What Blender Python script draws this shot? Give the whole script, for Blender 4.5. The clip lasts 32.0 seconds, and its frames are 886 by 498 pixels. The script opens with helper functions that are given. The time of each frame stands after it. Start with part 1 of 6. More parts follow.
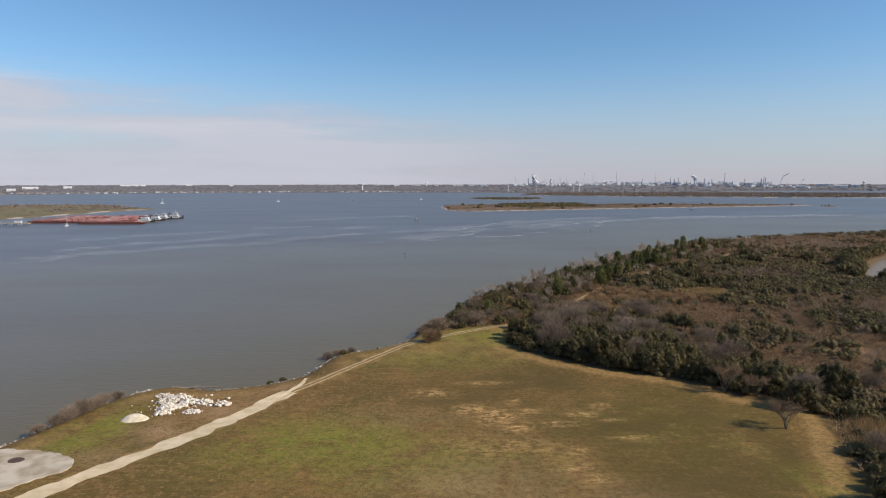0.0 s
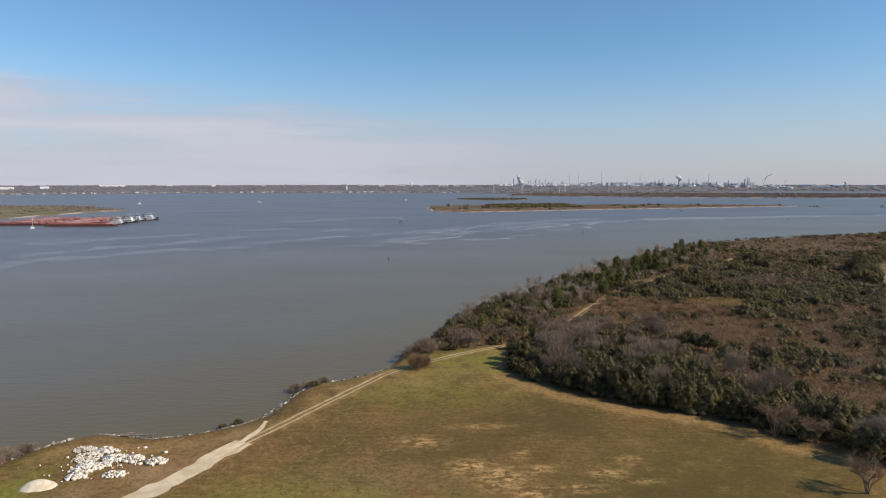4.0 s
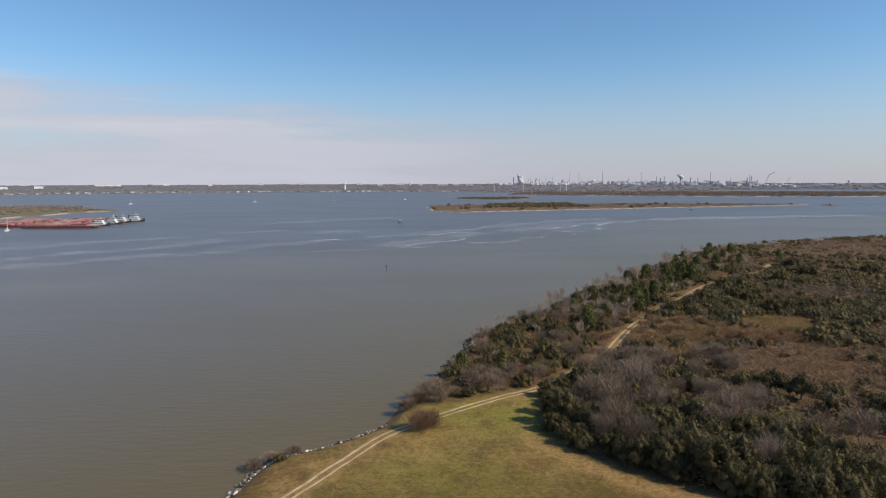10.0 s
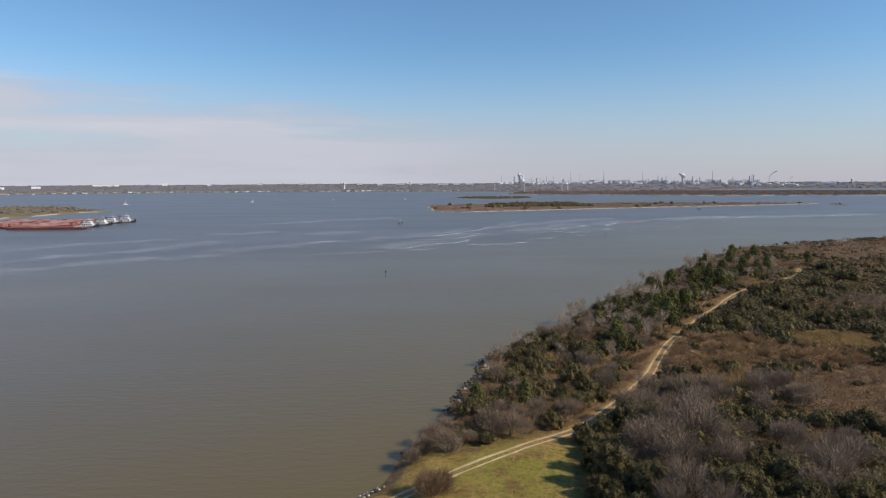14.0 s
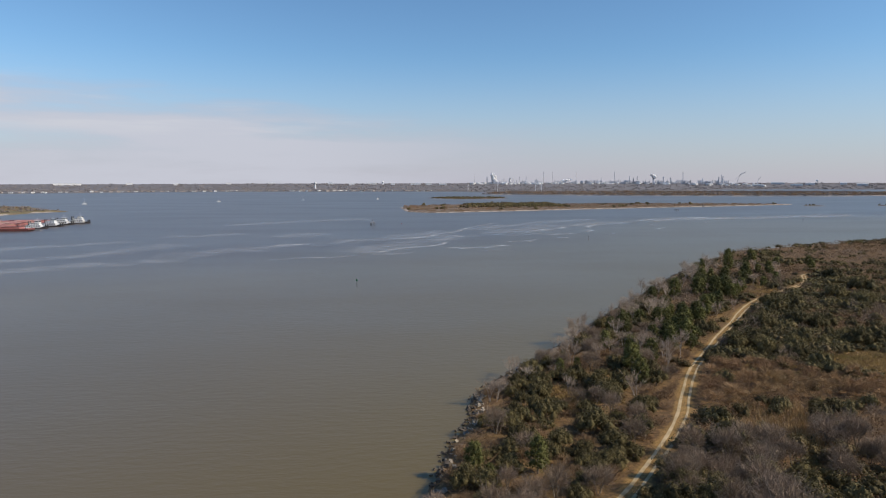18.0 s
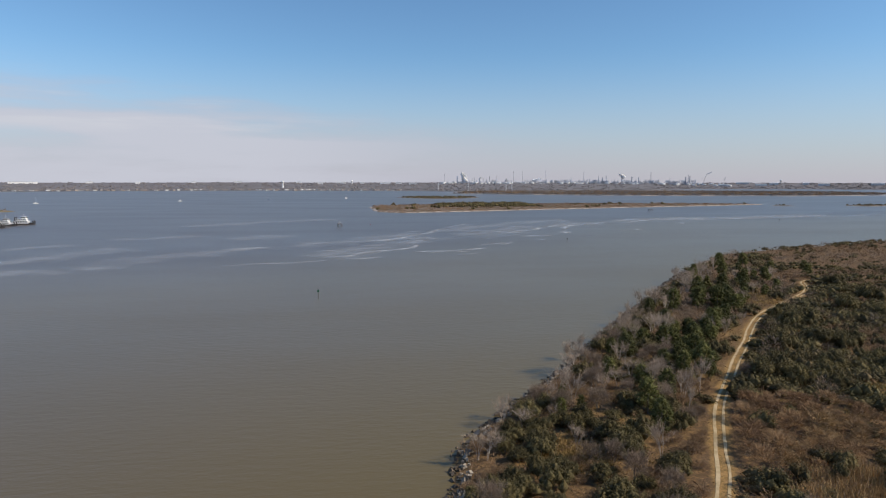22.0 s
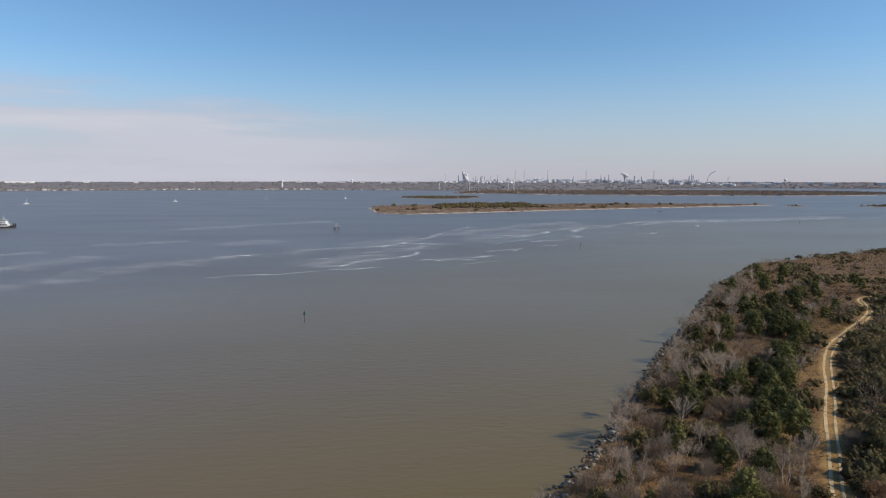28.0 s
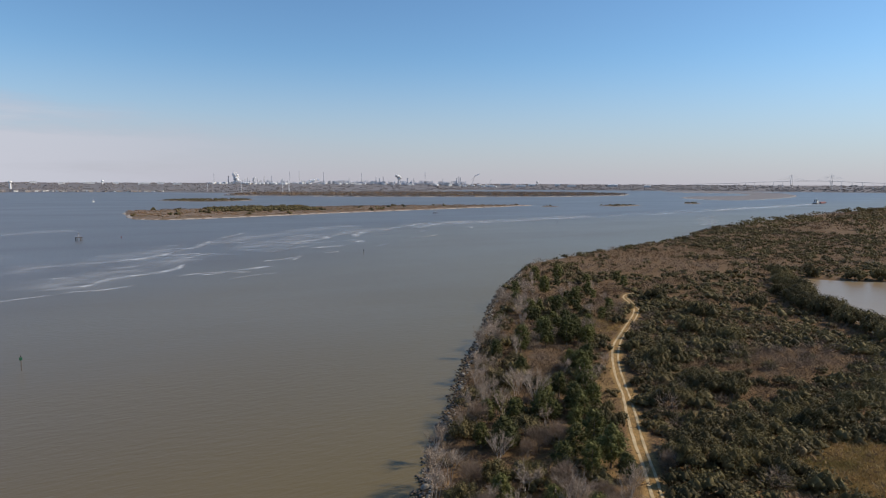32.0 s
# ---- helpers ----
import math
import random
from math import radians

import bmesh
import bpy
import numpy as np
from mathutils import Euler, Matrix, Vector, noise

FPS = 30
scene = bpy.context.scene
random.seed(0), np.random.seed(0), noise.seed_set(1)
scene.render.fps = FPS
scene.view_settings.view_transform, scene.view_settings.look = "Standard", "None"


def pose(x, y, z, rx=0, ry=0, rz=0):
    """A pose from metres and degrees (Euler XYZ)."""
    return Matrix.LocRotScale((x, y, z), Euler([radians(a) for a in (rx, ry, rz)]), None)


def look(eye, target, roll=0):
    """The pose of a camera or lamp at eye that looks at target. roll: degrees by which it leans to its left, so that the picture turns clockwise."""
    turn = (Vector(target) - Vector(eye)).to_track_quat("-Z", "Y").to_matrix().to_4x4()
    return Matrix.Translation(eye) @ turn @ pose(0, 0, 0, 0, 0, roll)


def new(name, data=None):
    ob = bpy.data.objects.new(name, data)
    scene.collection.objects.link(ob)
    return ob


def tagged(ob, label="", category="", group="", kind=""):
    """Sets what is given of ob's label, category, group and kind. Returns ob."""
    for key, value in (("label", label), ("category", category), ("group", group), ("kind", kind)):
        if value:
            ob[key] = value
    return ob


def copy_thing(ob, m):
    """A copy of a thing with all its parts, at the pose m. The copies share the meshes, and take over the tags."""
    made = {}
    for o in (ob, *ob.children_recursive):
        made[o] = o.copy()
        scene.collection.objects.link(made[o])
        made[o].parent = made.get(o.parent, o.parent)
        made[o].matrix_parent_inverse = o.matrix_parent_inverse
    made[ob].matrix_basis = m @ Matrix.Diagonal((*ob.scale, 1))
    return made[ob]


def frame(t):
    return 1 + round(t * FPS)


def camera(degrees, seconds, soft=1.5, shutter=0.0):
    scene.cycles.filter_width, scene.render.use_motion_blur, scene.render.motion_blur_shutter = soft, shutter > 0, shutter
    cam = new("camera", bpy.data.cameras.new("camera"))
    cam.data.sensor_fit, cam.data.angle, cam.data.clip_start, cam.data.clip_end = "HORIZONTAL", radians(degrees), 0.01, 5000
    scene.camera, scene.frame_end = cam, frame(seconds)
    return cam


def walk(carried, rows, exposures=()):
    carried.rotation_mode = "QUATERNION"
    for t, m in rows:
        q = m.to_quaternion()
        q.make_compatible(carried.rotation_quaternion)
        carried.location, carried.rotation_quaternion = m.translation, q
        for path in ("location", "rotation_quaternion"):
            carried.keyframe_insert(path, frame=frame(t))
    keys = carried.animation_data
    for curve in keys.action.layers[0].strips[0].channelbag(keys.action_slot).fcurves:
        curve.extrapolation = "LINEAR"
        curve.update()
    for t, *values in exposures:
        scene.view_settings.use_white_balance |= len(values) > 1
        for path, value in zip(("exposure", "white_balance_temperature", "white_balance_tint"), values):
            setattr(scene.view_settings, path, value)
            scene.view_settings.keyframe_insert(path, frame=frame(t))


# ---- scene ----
cam = camera(69.35, 32.0, soft=1.1)
PATH = [
    (0.0, pose(0.02, -0.03, 49.99, 84.108, 0.074, -0.000)),
    (0.5, pose(-0.07, 3.39, 49.98, 84.132, 0.048, 0.110)),
    (1.0, pose(-0.19, 6.84, 49.98, 84.146, 0.041, 0.122)),
    (1.5, pose(-0.31, 10.33, 49.99, 84.154, 0.041, 0.102)),
    (2.0, pose(-0.42, 13.81, 50.01, 84.157, 0.041, -0.646)),
    (2.5, pose(-0.52, 17.28, 50.02, 84.157, 0.039, -1.040)),
    (3.0, pose(-0.64, 20.74, 50.03, 84.154, 0.037, -1.175)),
    (3.5, pose(-0.77, 24.21, 50.02, 84.148, 0.037, -1.268)),
    (5.5, pose(-1.59, 38.22, 49.87, 84.100, 0.081, -1.479)),
    (6.5, pose(-1.94, 45.49, 49.76, 84.082, 0.107, -1.480)),
    (7.5, pose(-2.18, 52.90, 49.65, 84.067, 0.151, -1.446)),
    (8.5, pose(-2.36, 60.30, 49.55, 84.060, 0.185, -1.475)),
    (9.5, pose(-2.58, 67.54, 49.44, 84.060, 0.180, -1.443)),
    (10.5, pose(-2.89, 74.61, 49.31, 84.058, 0.161, -1.446)),
    (11.5, pose(-3.24, 81.56, 49.13, 84.052, 0.170, -1.452)),
    (12.5, pose(-3.60, 88.54, 48.92, 84.043, 0.218, -1.450)),
    (13.5, pose(-3.95, 95.60, 48.69, 84.029, 0.269, -1.449)),
    (14.5, pose(-4.30, 102.81, 48.46, 84.012, 0.288, -1.455)),
    (15.5, pose(-4.66, 110.38, 48.25, 84.002, 0.273, -1.531)),
    (17.5, pose(-5.52, 127.03, 47.98, 84.018, 0.139, -3.117)),
    (18.0, pose(-5.69, 131.34, 47.89, 84.016, 0.105, -3.916)),
    (18.5, pose(-5.80, 135.68, 47.79, 84.010, 0.072, -4.582)),
    (19.0, pose(-5.84, 140.02, 47.68, 84.003, 0.039, -5.239)),
    (19.5, pose(-5.73, 144.19, 47.59, 83.994, 0.011, -5.995)),
    (20.0, pose(-5.50, 148.11, 47.53, 83.984, -0.010, -6.606)),
    (20.5, pose(-5.21, 151.77, 47.52, 83.974, -0.023, -6.722)),
    (21.0, pose(-4.92, 155.21, 47.56, 83.965, -0.029, -6.692)),
    (22.0, pose(-4.46, 161.59, 47.75, 83.947, -0.032, -6.600)),
    (23.0, pose(-4.13, 167.66, 47.96, 83.931, -0.039, -6.624)),
    (24.0, pose(-3.76, 173.64, 48.11, 83.916, -0.042, -6.596)),
    (25.5, pose(-3.13, 182.83, 48.41, 83.892, -0.039, -6.554)),
    (27.5, pose(-2.43, 195.82, 49.30, 83.856, -0.039, -6.566)),
    (28.5, pose(-2.16, 201.91, 49.82, 83.859, -0.017, -6.498)),
    (29.0, pose(-2.04, 204.89, 50.07, 83.867, 0.015, -6.486)),
    (29.5, pose(-1.87, 207.86, 50.30, 83.881, 0.053, -6.520)),
    (30.0, pose(-1.56, 210.83, 50.51, 83.901, 0.072, -7.436)),
    (30.5, pose(-1.07, 213.79, 50.68, 83.926, 0.056, -11.718)),
    (31.0, pose(-0.39, 216.74, 50.80, 83.955, -0.003, -17.752)),
    (31.5, pose(0.51, 219.66, 50.88, 83.986, -0.105, -23.271)),
    (32.0, pose(1.62, 222.54, 50.92, 84.014, -0.245, -26.319)),
]
walk(cam, PATH)

# ---- world and sun ----
SUN_TO = Vector((0.78, -0.27, 0.60)).normalized()
world = bpy.data.worlds.new("sky")
scene.world = world
world.use_nodes = True
wn, wl = world.node_tree.nodes, world.node_tree.links
wn.clear()
w_out = wn.new("ShaderNodeOutputWorld")
w_bg = wn.new("ShaderNodeBackground")
w_sky = wn.new("ShaderNodeTexSky")
w_sky.sky_type, w_sky.sun_disc = "NISHITA", False
w_sky.sun_elevation = math.asin(SUN_TO.z)
w_sky.sun_rotation = math.atan2(SUN_TO.x, SUN_TO.y)
w_sky.altitude, w_sky.air_density, w_sky.dust_density, w_sky.ozone_density = 0, 1.0, 0.2, 2.5
w_bg.inputs["Strength"].default_value = 0.115
# thin cirrus: streaks low in the sky, thickest to the west
w_tc = wn.new("ShaderNodeTexCoord")
w_sep = wn.new("ShaderNodeSeparateXYZ")
wl.new(w_tc.outputs["Generated"], w_sep.inputs[0])


def wmath(op, a, b=None, c=None):
    n = wn.new("ShaderNodeMath")
    n.operation = op
    for i, v in enumerate((a, b, c)):
        if v is None:
            continue
        if isinstance(v, (int, float)):
            n.inputs[i].default_value = v
        else:
            wl.new(v, n.inputs[i])
    return n.outputs[0]


def wramp(v, a, b, smooth=True):
    n = wn.new("ShaderNodeMapRange")
    n.interpolation_type = "SMOOTHSTEP" if smooth else "LINEAR"
    wl.new(v, n.inputs[0])
    n.inputs[1].default_value, n.inputs[2].default_value = a, b
    return n.outputs[0]


w_map = wn.new("ShaderNodeMapping")
w_map.inputs["Scale"].default_value = (2.2, 2.2, 16.0)
w_map.inputs["Rotation"].default_value = (0, radians(3), 0)
wl.new(w_tc.outputs["Generated"], w_map.inputs["Vector"])
w_noise = wn.new("ShaderNodeTexNoise")
w_noise.inputs["Scale"].default_value, w_noise.inputs["Detail"].default_value = 1.7, 7.0
w_noise.inputs["Roughness"].default_value = 0.55
wl.new(w_map.outputs[0], w_noise.inputs["Vector"])
# upper edge of the cloud bank falls from west to east
w_edge = wmath("MULTIPLY_ADD", w_sep.outputs["X"], -0.09, 0.088)
w_edge = wmath("ADD", w_edge, wmath("MULTIPLY_ADD", w_noise.outputs["Fac"], 0.10, -0.05))
w_low = wramp(wmath("SUBTRACT", w_edge, w_sep.outputs["Z"]), -0.030, 0.040)
w_fade = wramp(w_sep.outputs["X"], 0.48, -0.20)
w_bank = wmath("MULTIPLY", wmath("MULTIPLY", w_low, w_fade), wramp(w_noise.outputs["Fac"], 0.12, 0.56))
w_haze = wmath("MULTIPLY", wramp(w_sep.outputs["Z"], 0.20, -0.05), 0.95)
w_tone = wn.new("ShaderNodeMix")
w_tone.data_type, w_tone.blend_type = "RGBA", "MULTIPLY"
w_tone.inputs[0].default_value = 1.0
wl.new(w_sky.outputs[0], w_tone.inputs[6])
w_tone.inputs[7].default_value = (0.76, 0.97, 1.11, 1)
w_low_mix = wn.new("ShaderNodeMix")
w_low_mix.data_type = "RGBA"
wl.new(w_haze, w_low_mix.inputs[0])
wl.new(w_tone.outputs[2], w_low_mix.inputs[6])
w_low_mix.inputs[7].default_value = (4.20, 3.98, 4.72, 1)
w_fac = wmath("MULTIPLY", w_bank, 0.92)
w_mix = wn.new("ShaderNodeMix")
w_mix.data_type = "RGBA"
wl.new(w_fac, w_mix.inputs[0])
wl.new(w_low_mix.outputs[2], w_mix.inputs[6])
w_wisp = wn.new("ShaderNodeMix")
w_wisp.data_type = "RGBA"
wl.new(w_bank, w_wisp.inputs[0])
w_wisp.inputs[6].default_value, w_wisp.inputs[7].default_value = (3.98, 3.98, 4.8, 1), (4.9, 5.02, 5.7, 1)
w_fibre_map = wn.new("ShaderNodeMapping")
w_fibre_map.inputs["Scale"].default_value = (2.0, 2.0, 26.0)
w_fibre_map.inputs["Rotation"].default_value = (0, radians(-4), 0)
wl.new(w_tc.outputs["Generated"], w_fibre_map.inputs["Vector"])
w_fibre = wn.new("ShaderNodeTexNoise")
w_fibre.inputs["Scale"].default_value, w_fibre.inputs["Detail"].default_value, w_fibre.inputs["Roughness"].default_value = 1.3, 8.0, 0.6
wl.new(w_fibre_map.outputs[0], w_fibre.inputs["Vector"])
w_high = wramp(w_sep.outputs["Z"], 0.055, 0.095)
w_streak = wmath("MULTIPLY", wmath("MULTIPLY", wramp(w_fibre.outputs["Fac"], 0.46, 0.66), w_high), 0.85)
w_bright = wn.new("ShaderNodeMix")
w_bright.data_type = "RGBA"
wl.new(w_streak, w_bright.inputs[0])
wl.new(w_wisp.outputs[2], w_bright.inputs[6])
w_bright.inputs[7].default_value = (5.7, 5.7, 6.1, 1)
wl.new(w_bright.outputs[2], w_mix.inputs[7])
wl.new(w_mix.outputs[2], w_bg.inputs["Color"])
wl.new(w_bg.outputs[0], w_out.inputs[0])

sun_data = bpy.data.lights.new("sun", "SUN")
sun_data.energy, sun_data.angle, sun_data.color = 4.5, radians(0.53), (1.0, 0.88, 0.72)
sun = new("sun", sun_data)
sun.matrix_world = look(SUN_TO * 100, (0, 0, 0))
scene.view_settings.exposure = 0.0

rng = np.random.default_rng(7)


# ---- materials ----
def nodes_of(name):
    m = bpy.data.materials.new(name)
    m.use_nodes = True
    nt = m.node_tree
    return m, nt, nt.nodes["Principled BSDF"]


def link(nt, a, b):
    nt.links.new(a, b)


def noise_node(nt, scale, detail=4.0, rough=0.55, coord=None, stretch=None):
    n = nt.nodes.new("ShaderNodeTexNoise")
    n.inputs["Scale"].default_value, n.inputs["Detail"].default_value, n.inputs["Roughness"].default_value = scale, detail, rough
    if coord is None:
        coord = nt.nodes.new("ShaderNodeTexCoord").outputs["Object"]
    if stretch:
        mp = nt.nodes.new("ShaderNodeMapping")
        mp.inputs["Scale"].default_value = stretch
        link(nt, coord, mp.inputs["Vector"])
        coord = mp.outputs[0]
    link(nt, coord, n.inputs["Vector"])
    return n.outputs["Fac"]


def ramp(nt, fac, a, b):
    n = nt.nodes.new("ShaderNodeMapRange")
    n.interpolation_type = "SMOOTHSTEP"
    link(nt, fac, n.inputs[0])
    n.inputs[1].default_value, n.inputs[2].default_value = a, b
    return n.outputs[0]


def mixc(nt, fac, a, b, blend="MIX"):
    n = nt.nodes.new("ShaderNodeMix")
    n.data_type, n.blend_type = "RGBA", blend
    for sock, v in ((n.inputs[0], fac), (n.inputs[6], a), (n.inputs[7], b)):
        if isinstance(v, (int, float)):
            sock.default_value = v
        elif isinstance(v, tuple):
            sock.default_value = (*v, 1)
        else:
            link(nt, v, sock)
    return n.outputs[2]


def mathn(nt, op, a, b):
    n = nt.nodes.new("ShaderNodeMath")
    n.operation = op
    for i, v in enumerate((a, b)):
        if isinstance(v, (int, float)):
            n.inputs[i].default_value = v
        else:
            link(nt, v, n.inputs[i])
    return n.outputs[0]


def attr(nt, name):
    n = nt.nodes.new("ShaderNodeAttribute")
    n.attribute_name = name
    return n.outputs["Fac"]


def bumped(nt, bsdf, height, strength, distance):
    b = nt.nodes.new("ShaderNodeBump")
    b.inputs["Strength"].default_value, b.inputs["Distance"].default_value = strength, distance
    link(nt, height, b.inputs["Height"])
    link(nt, b.outputs[0], bsdf.inputs["Normal"])


def surface(name, base, second, scale, rough=0.85, metal=0.0, bump=0.4, fine=None):
    """A plain weathered surface: two tones at two scales with fine relief."""
    m, nt, b = nodes_of(name)
    n1, n2 = noise_node(nt, scale, 5), noise_node(nt, (fine or scale * 9), 3)
    c = mixc(nt, ramp(nt, n1, 0.35, 0.68), base, second)
    dark = tuple(v * 0.72 for v in base)
    c = mixc(nt, mathn(nt, "MULTIPLY", ramp(nt, n2, 0.45, 0.8), 0.5), c, dark)
    info = nt.nodes.new("ShaderNodeObjectInfo")
    hsv = nt.nodes.new("ShaderNodeHueSaturation")
    link(nt, mathn(nt, "ADD", mathn(nt, "MULTIPLY", info.outputs["Random"], 0.3), 0.85), hsv.inputs["Value"])
    link(nt, c, hsv.inputs["Color"])
    link(nt, hsv.outputs[0], b.inputs["Base Color"])
    b.inputs["Roughness"].default_value, b.inputs["Metallic"].default_value = rough, metal
    if bump:
        bumped(nt, b, n2, bump, 0.05)
    return m


def foliage(name, dark, light, third, rough=0.75, see=0.15, relief=0.0):
    """Leaves or twigs: the tone runs with each plant's own tint."""
    m, nt, b = nodes_of(name)
    info = nt.nodes.new("ShaderNodeObjectInfo")
    t = mathn(nt, "FRACT", mathn(nt, "ADD", attr(nt, "tint"), info.outputs["Random"]), 0.0)
    c = mixc(nt, ramp(nt, t, 0.1, 0.8), dark, light)
    c = mixc(nt, ramp(nt, noise_node(nt, 0.07, 2), 0.5, 0.75), c, third)
    grain = noise_node(nt, 3.2, 4, 0.7)
    c = mixc(nt, mathn(nt, "MULTIPLY", ramp(nt, grain, 0.42, 0.70), 0.22), c, tuple(v * 0.6 for v in dark))
    isl = nt.nodes.new("ShaderNodeNewGeometry").outputs["Random Per Island"]
    hsv = nt.nodes.new("ShaderNodeHueSaturation")
    link(nt, mathn(nt, "ADD", mathn(nt, "MULTIPLY", isl, 0.28), 0.88), hsv.inputs["Value"])
    link(nt, c, hsv.inputs["Color"])
    link(nt, hsv.outputs[0], b.inputs["Base Color"])
    b.inputs["Roughness"].default_value = rough
    b.inputs["Specular IOR Level"].default_value = 0.25
    if relief:
        bumped(nt, b, noise_node(nt, 1.5, 6, 0.75), relief, 0.4)
    if see:
        tr = nt.nodes.new("ShaderNodeBsdfTranslucent")
        link(nt, hsv.outputs[0], tr.inputs["Color"])
        mx = nt.nodes.new("ShaderNodeMixShader")
        mx.inputs[0].default_value = see
        link(nt, b.outputs[0], mx.inputs[1])
        link(nt, tr.outputs[0], mx.inputs[2])
        link(nt, mx.outputs[0], nt.nodes["Material Output"].inputs["Surface"])
    return m


def ground_material():
    m, nt, b = nodes_of("meadow_and_scrub_soil")
    big, mid, fine = noise_node(nt, 0.035, 4), noise_node(nt, 0.16, 5, 0.6), noise_node(nt, 1.4, 4, 0.65)
    grain = noise_node(nt, 6.0, 2)
    grass = mixc(nt, ramp(nt, big, 0.38, 0.62), (0.215, 0.134, 0.046), (0.122, 0.092, 0.026))
    grass = mixc(nt, ramp(nt, mid, 0.50, 0.72), grass, (0.245, 0.148, 0.064))
    grass = mixc(nt, mathn(nt, "MULTIPLY", ramp(nt, fine, 0.5, 0.75), 0.5), grass, (0.085, 0.066, 0.022))
    patch = noise_node(nt, 0.075, 6, 0.68)
    grass = mixc(nt, ramp(nt, patch, 0.48, 0.64), grass, (0.102, 0.086, 0.022))
    grass = mixc(nt, mathn(nt, "MULTIPLY", ramp(nt, noise_node(nt, 0.30, 6, 0.7), 0.54, 0.70), 0.6), grass, (0.26, 0.155, 0.072))
    green = mathn(nt, "MULTIPLY", attr(nt, "green"), ramp(nt, mathn(nt, "ADD", mid, mathn(nt, "MULTIPLY", fine, 0.35)), 0.50, 0.72))
    grass = mixc(nt, green, grass, (0.150, 0.165, 0.028))
    straw = mathn(nt, "MULTIPLY", attr(nt, "straw"), ramp(nt, noise_node(nt, 0.55, 6, 0.75, None, (0.8, 1.3, 1)), 0.46, 0.54))
    grass = mixc(nt, straw, grass, (0.84, 0.58, 0.25))
    mown = noise_node(nt, 0.55, 7, 0.7, None, (0.22, 1.5, 1))
    grass = mixc(nt, mathn(nt, "MULTIPLY", ramp(nt, mown, 0.48, 0.62), 0.5), grass, (0.108, 0.088, 0.026))
    grass = mixc(nt, mathn(nt, "MULTIPLY", ramp(nt, mown, 0.50, 0.36), 0.35), grass, (0.290, 0.195, 0.078))
    floor = mixc(nt, ramp(nt, mid, 0.40, 0.66), (0.098, 0.068, 0.043), (0.150, 0.098, 0.055))
    floor = mixc(nt, mathn(nt, "MULTIPLY", attr(nt, "straw"), ramp(nt, fine, 0.3, 0.6)), floor, (0.46, 0.345, 0.135))
    floor = mixc(nt, ramp(nt, fine, 0.45, 0.8), floor, (0.085, 0.066, 0.038))
    verge = mixc(nt, ramp(nt, fine, 0.35, 0.7), (0.365, 0.250, 0.098), (0.250, 0.172, 0.066))
    c = mixc(nt, attr(nt, "scrub"), grass, floor)
    ragged = mathn(nt, "ADD", attr(nt, "verge"), mathn(nt, "MULTIPLY", mathn(nt, "SUBTRACT", mid, 0.5), 0.9))
    c = mixc(nt, ramp(nt, ragged, 0.30, 0.62), c, verge)
    c = mixc(nt, mathn(nt, "MULTIPLY", green, 0.85), c, (0.190, 0.225, 0.030))
    bank = mixc(nt, ramp(nt, fine, 0.4, 0.7), (0.17, 0.125, 0.075), (0.10, 0.078, 0.05))
    c = mixc(nt, ramp(nt, mathn(nt, "ADD", attr(nt, "bank"), mathn(nt, "MULTIPLY", mathn(nt, "SUBTRACT", fine, 0.5), 0.5)), 0.4, 0.6), c, bank)
    c = mixc(nt, mathn(nt, "MULTIPLY", attr(nt, "earth"), ramp(nt, mathn(nt, "ADD", mid, mathn(nt, "MULTIPLY", fine, 0.4)), 0.5, 0.72)), c, (0.36, 0.255, 0.145))
    c = mixc(nt, mathn(nt, "MULTIPLY", ramp(nt, noise_node(nt, 1.3, 8, 0.9), 0.47, 0.57), 0.66), c, (0.062, 0.047, 0.018))
    c = mixc(nt, mathn(nt, "MULTIPLY", ramp(nt, noise_node(nt, 0.8, 8, 0.9), 0.52, 0.60), 0.62), c, (0.36, 0.235, 0.100))
    c = mixc(nt, mathn(nt, "MULTIPLY", ramp(nt, grain, 0.45, 0.7), 0.3), c, (0.30, 0.21, 0.10))
    c = mixc(nt, mathn(nt, "MULTIPLY", mathn(nt, "MULTIPLY", attr(nt, "lush"), 0.80), ramp(nt, patch, 0.30, 0.54)), c, (0.088, 0.070, 0.021))
    c = mixc(nt, 1.0, c, (1.07, 0.95, 0.90), "MULTIPLY")
    link(nt, c, b.inputs["Base Color"])
    b.inputs["Roughness"].default_value = 0.95
    b.inputs["Specular IOR Level"].default_value = 0.15
    bumped(nt, b, mathn(nt, "ADD", mathn(nt, "MULTIPLY", fine, 0.8), mathn(nt, "MULTIPLY", grain, 0.3)), 0.5, 0.10)
    return m


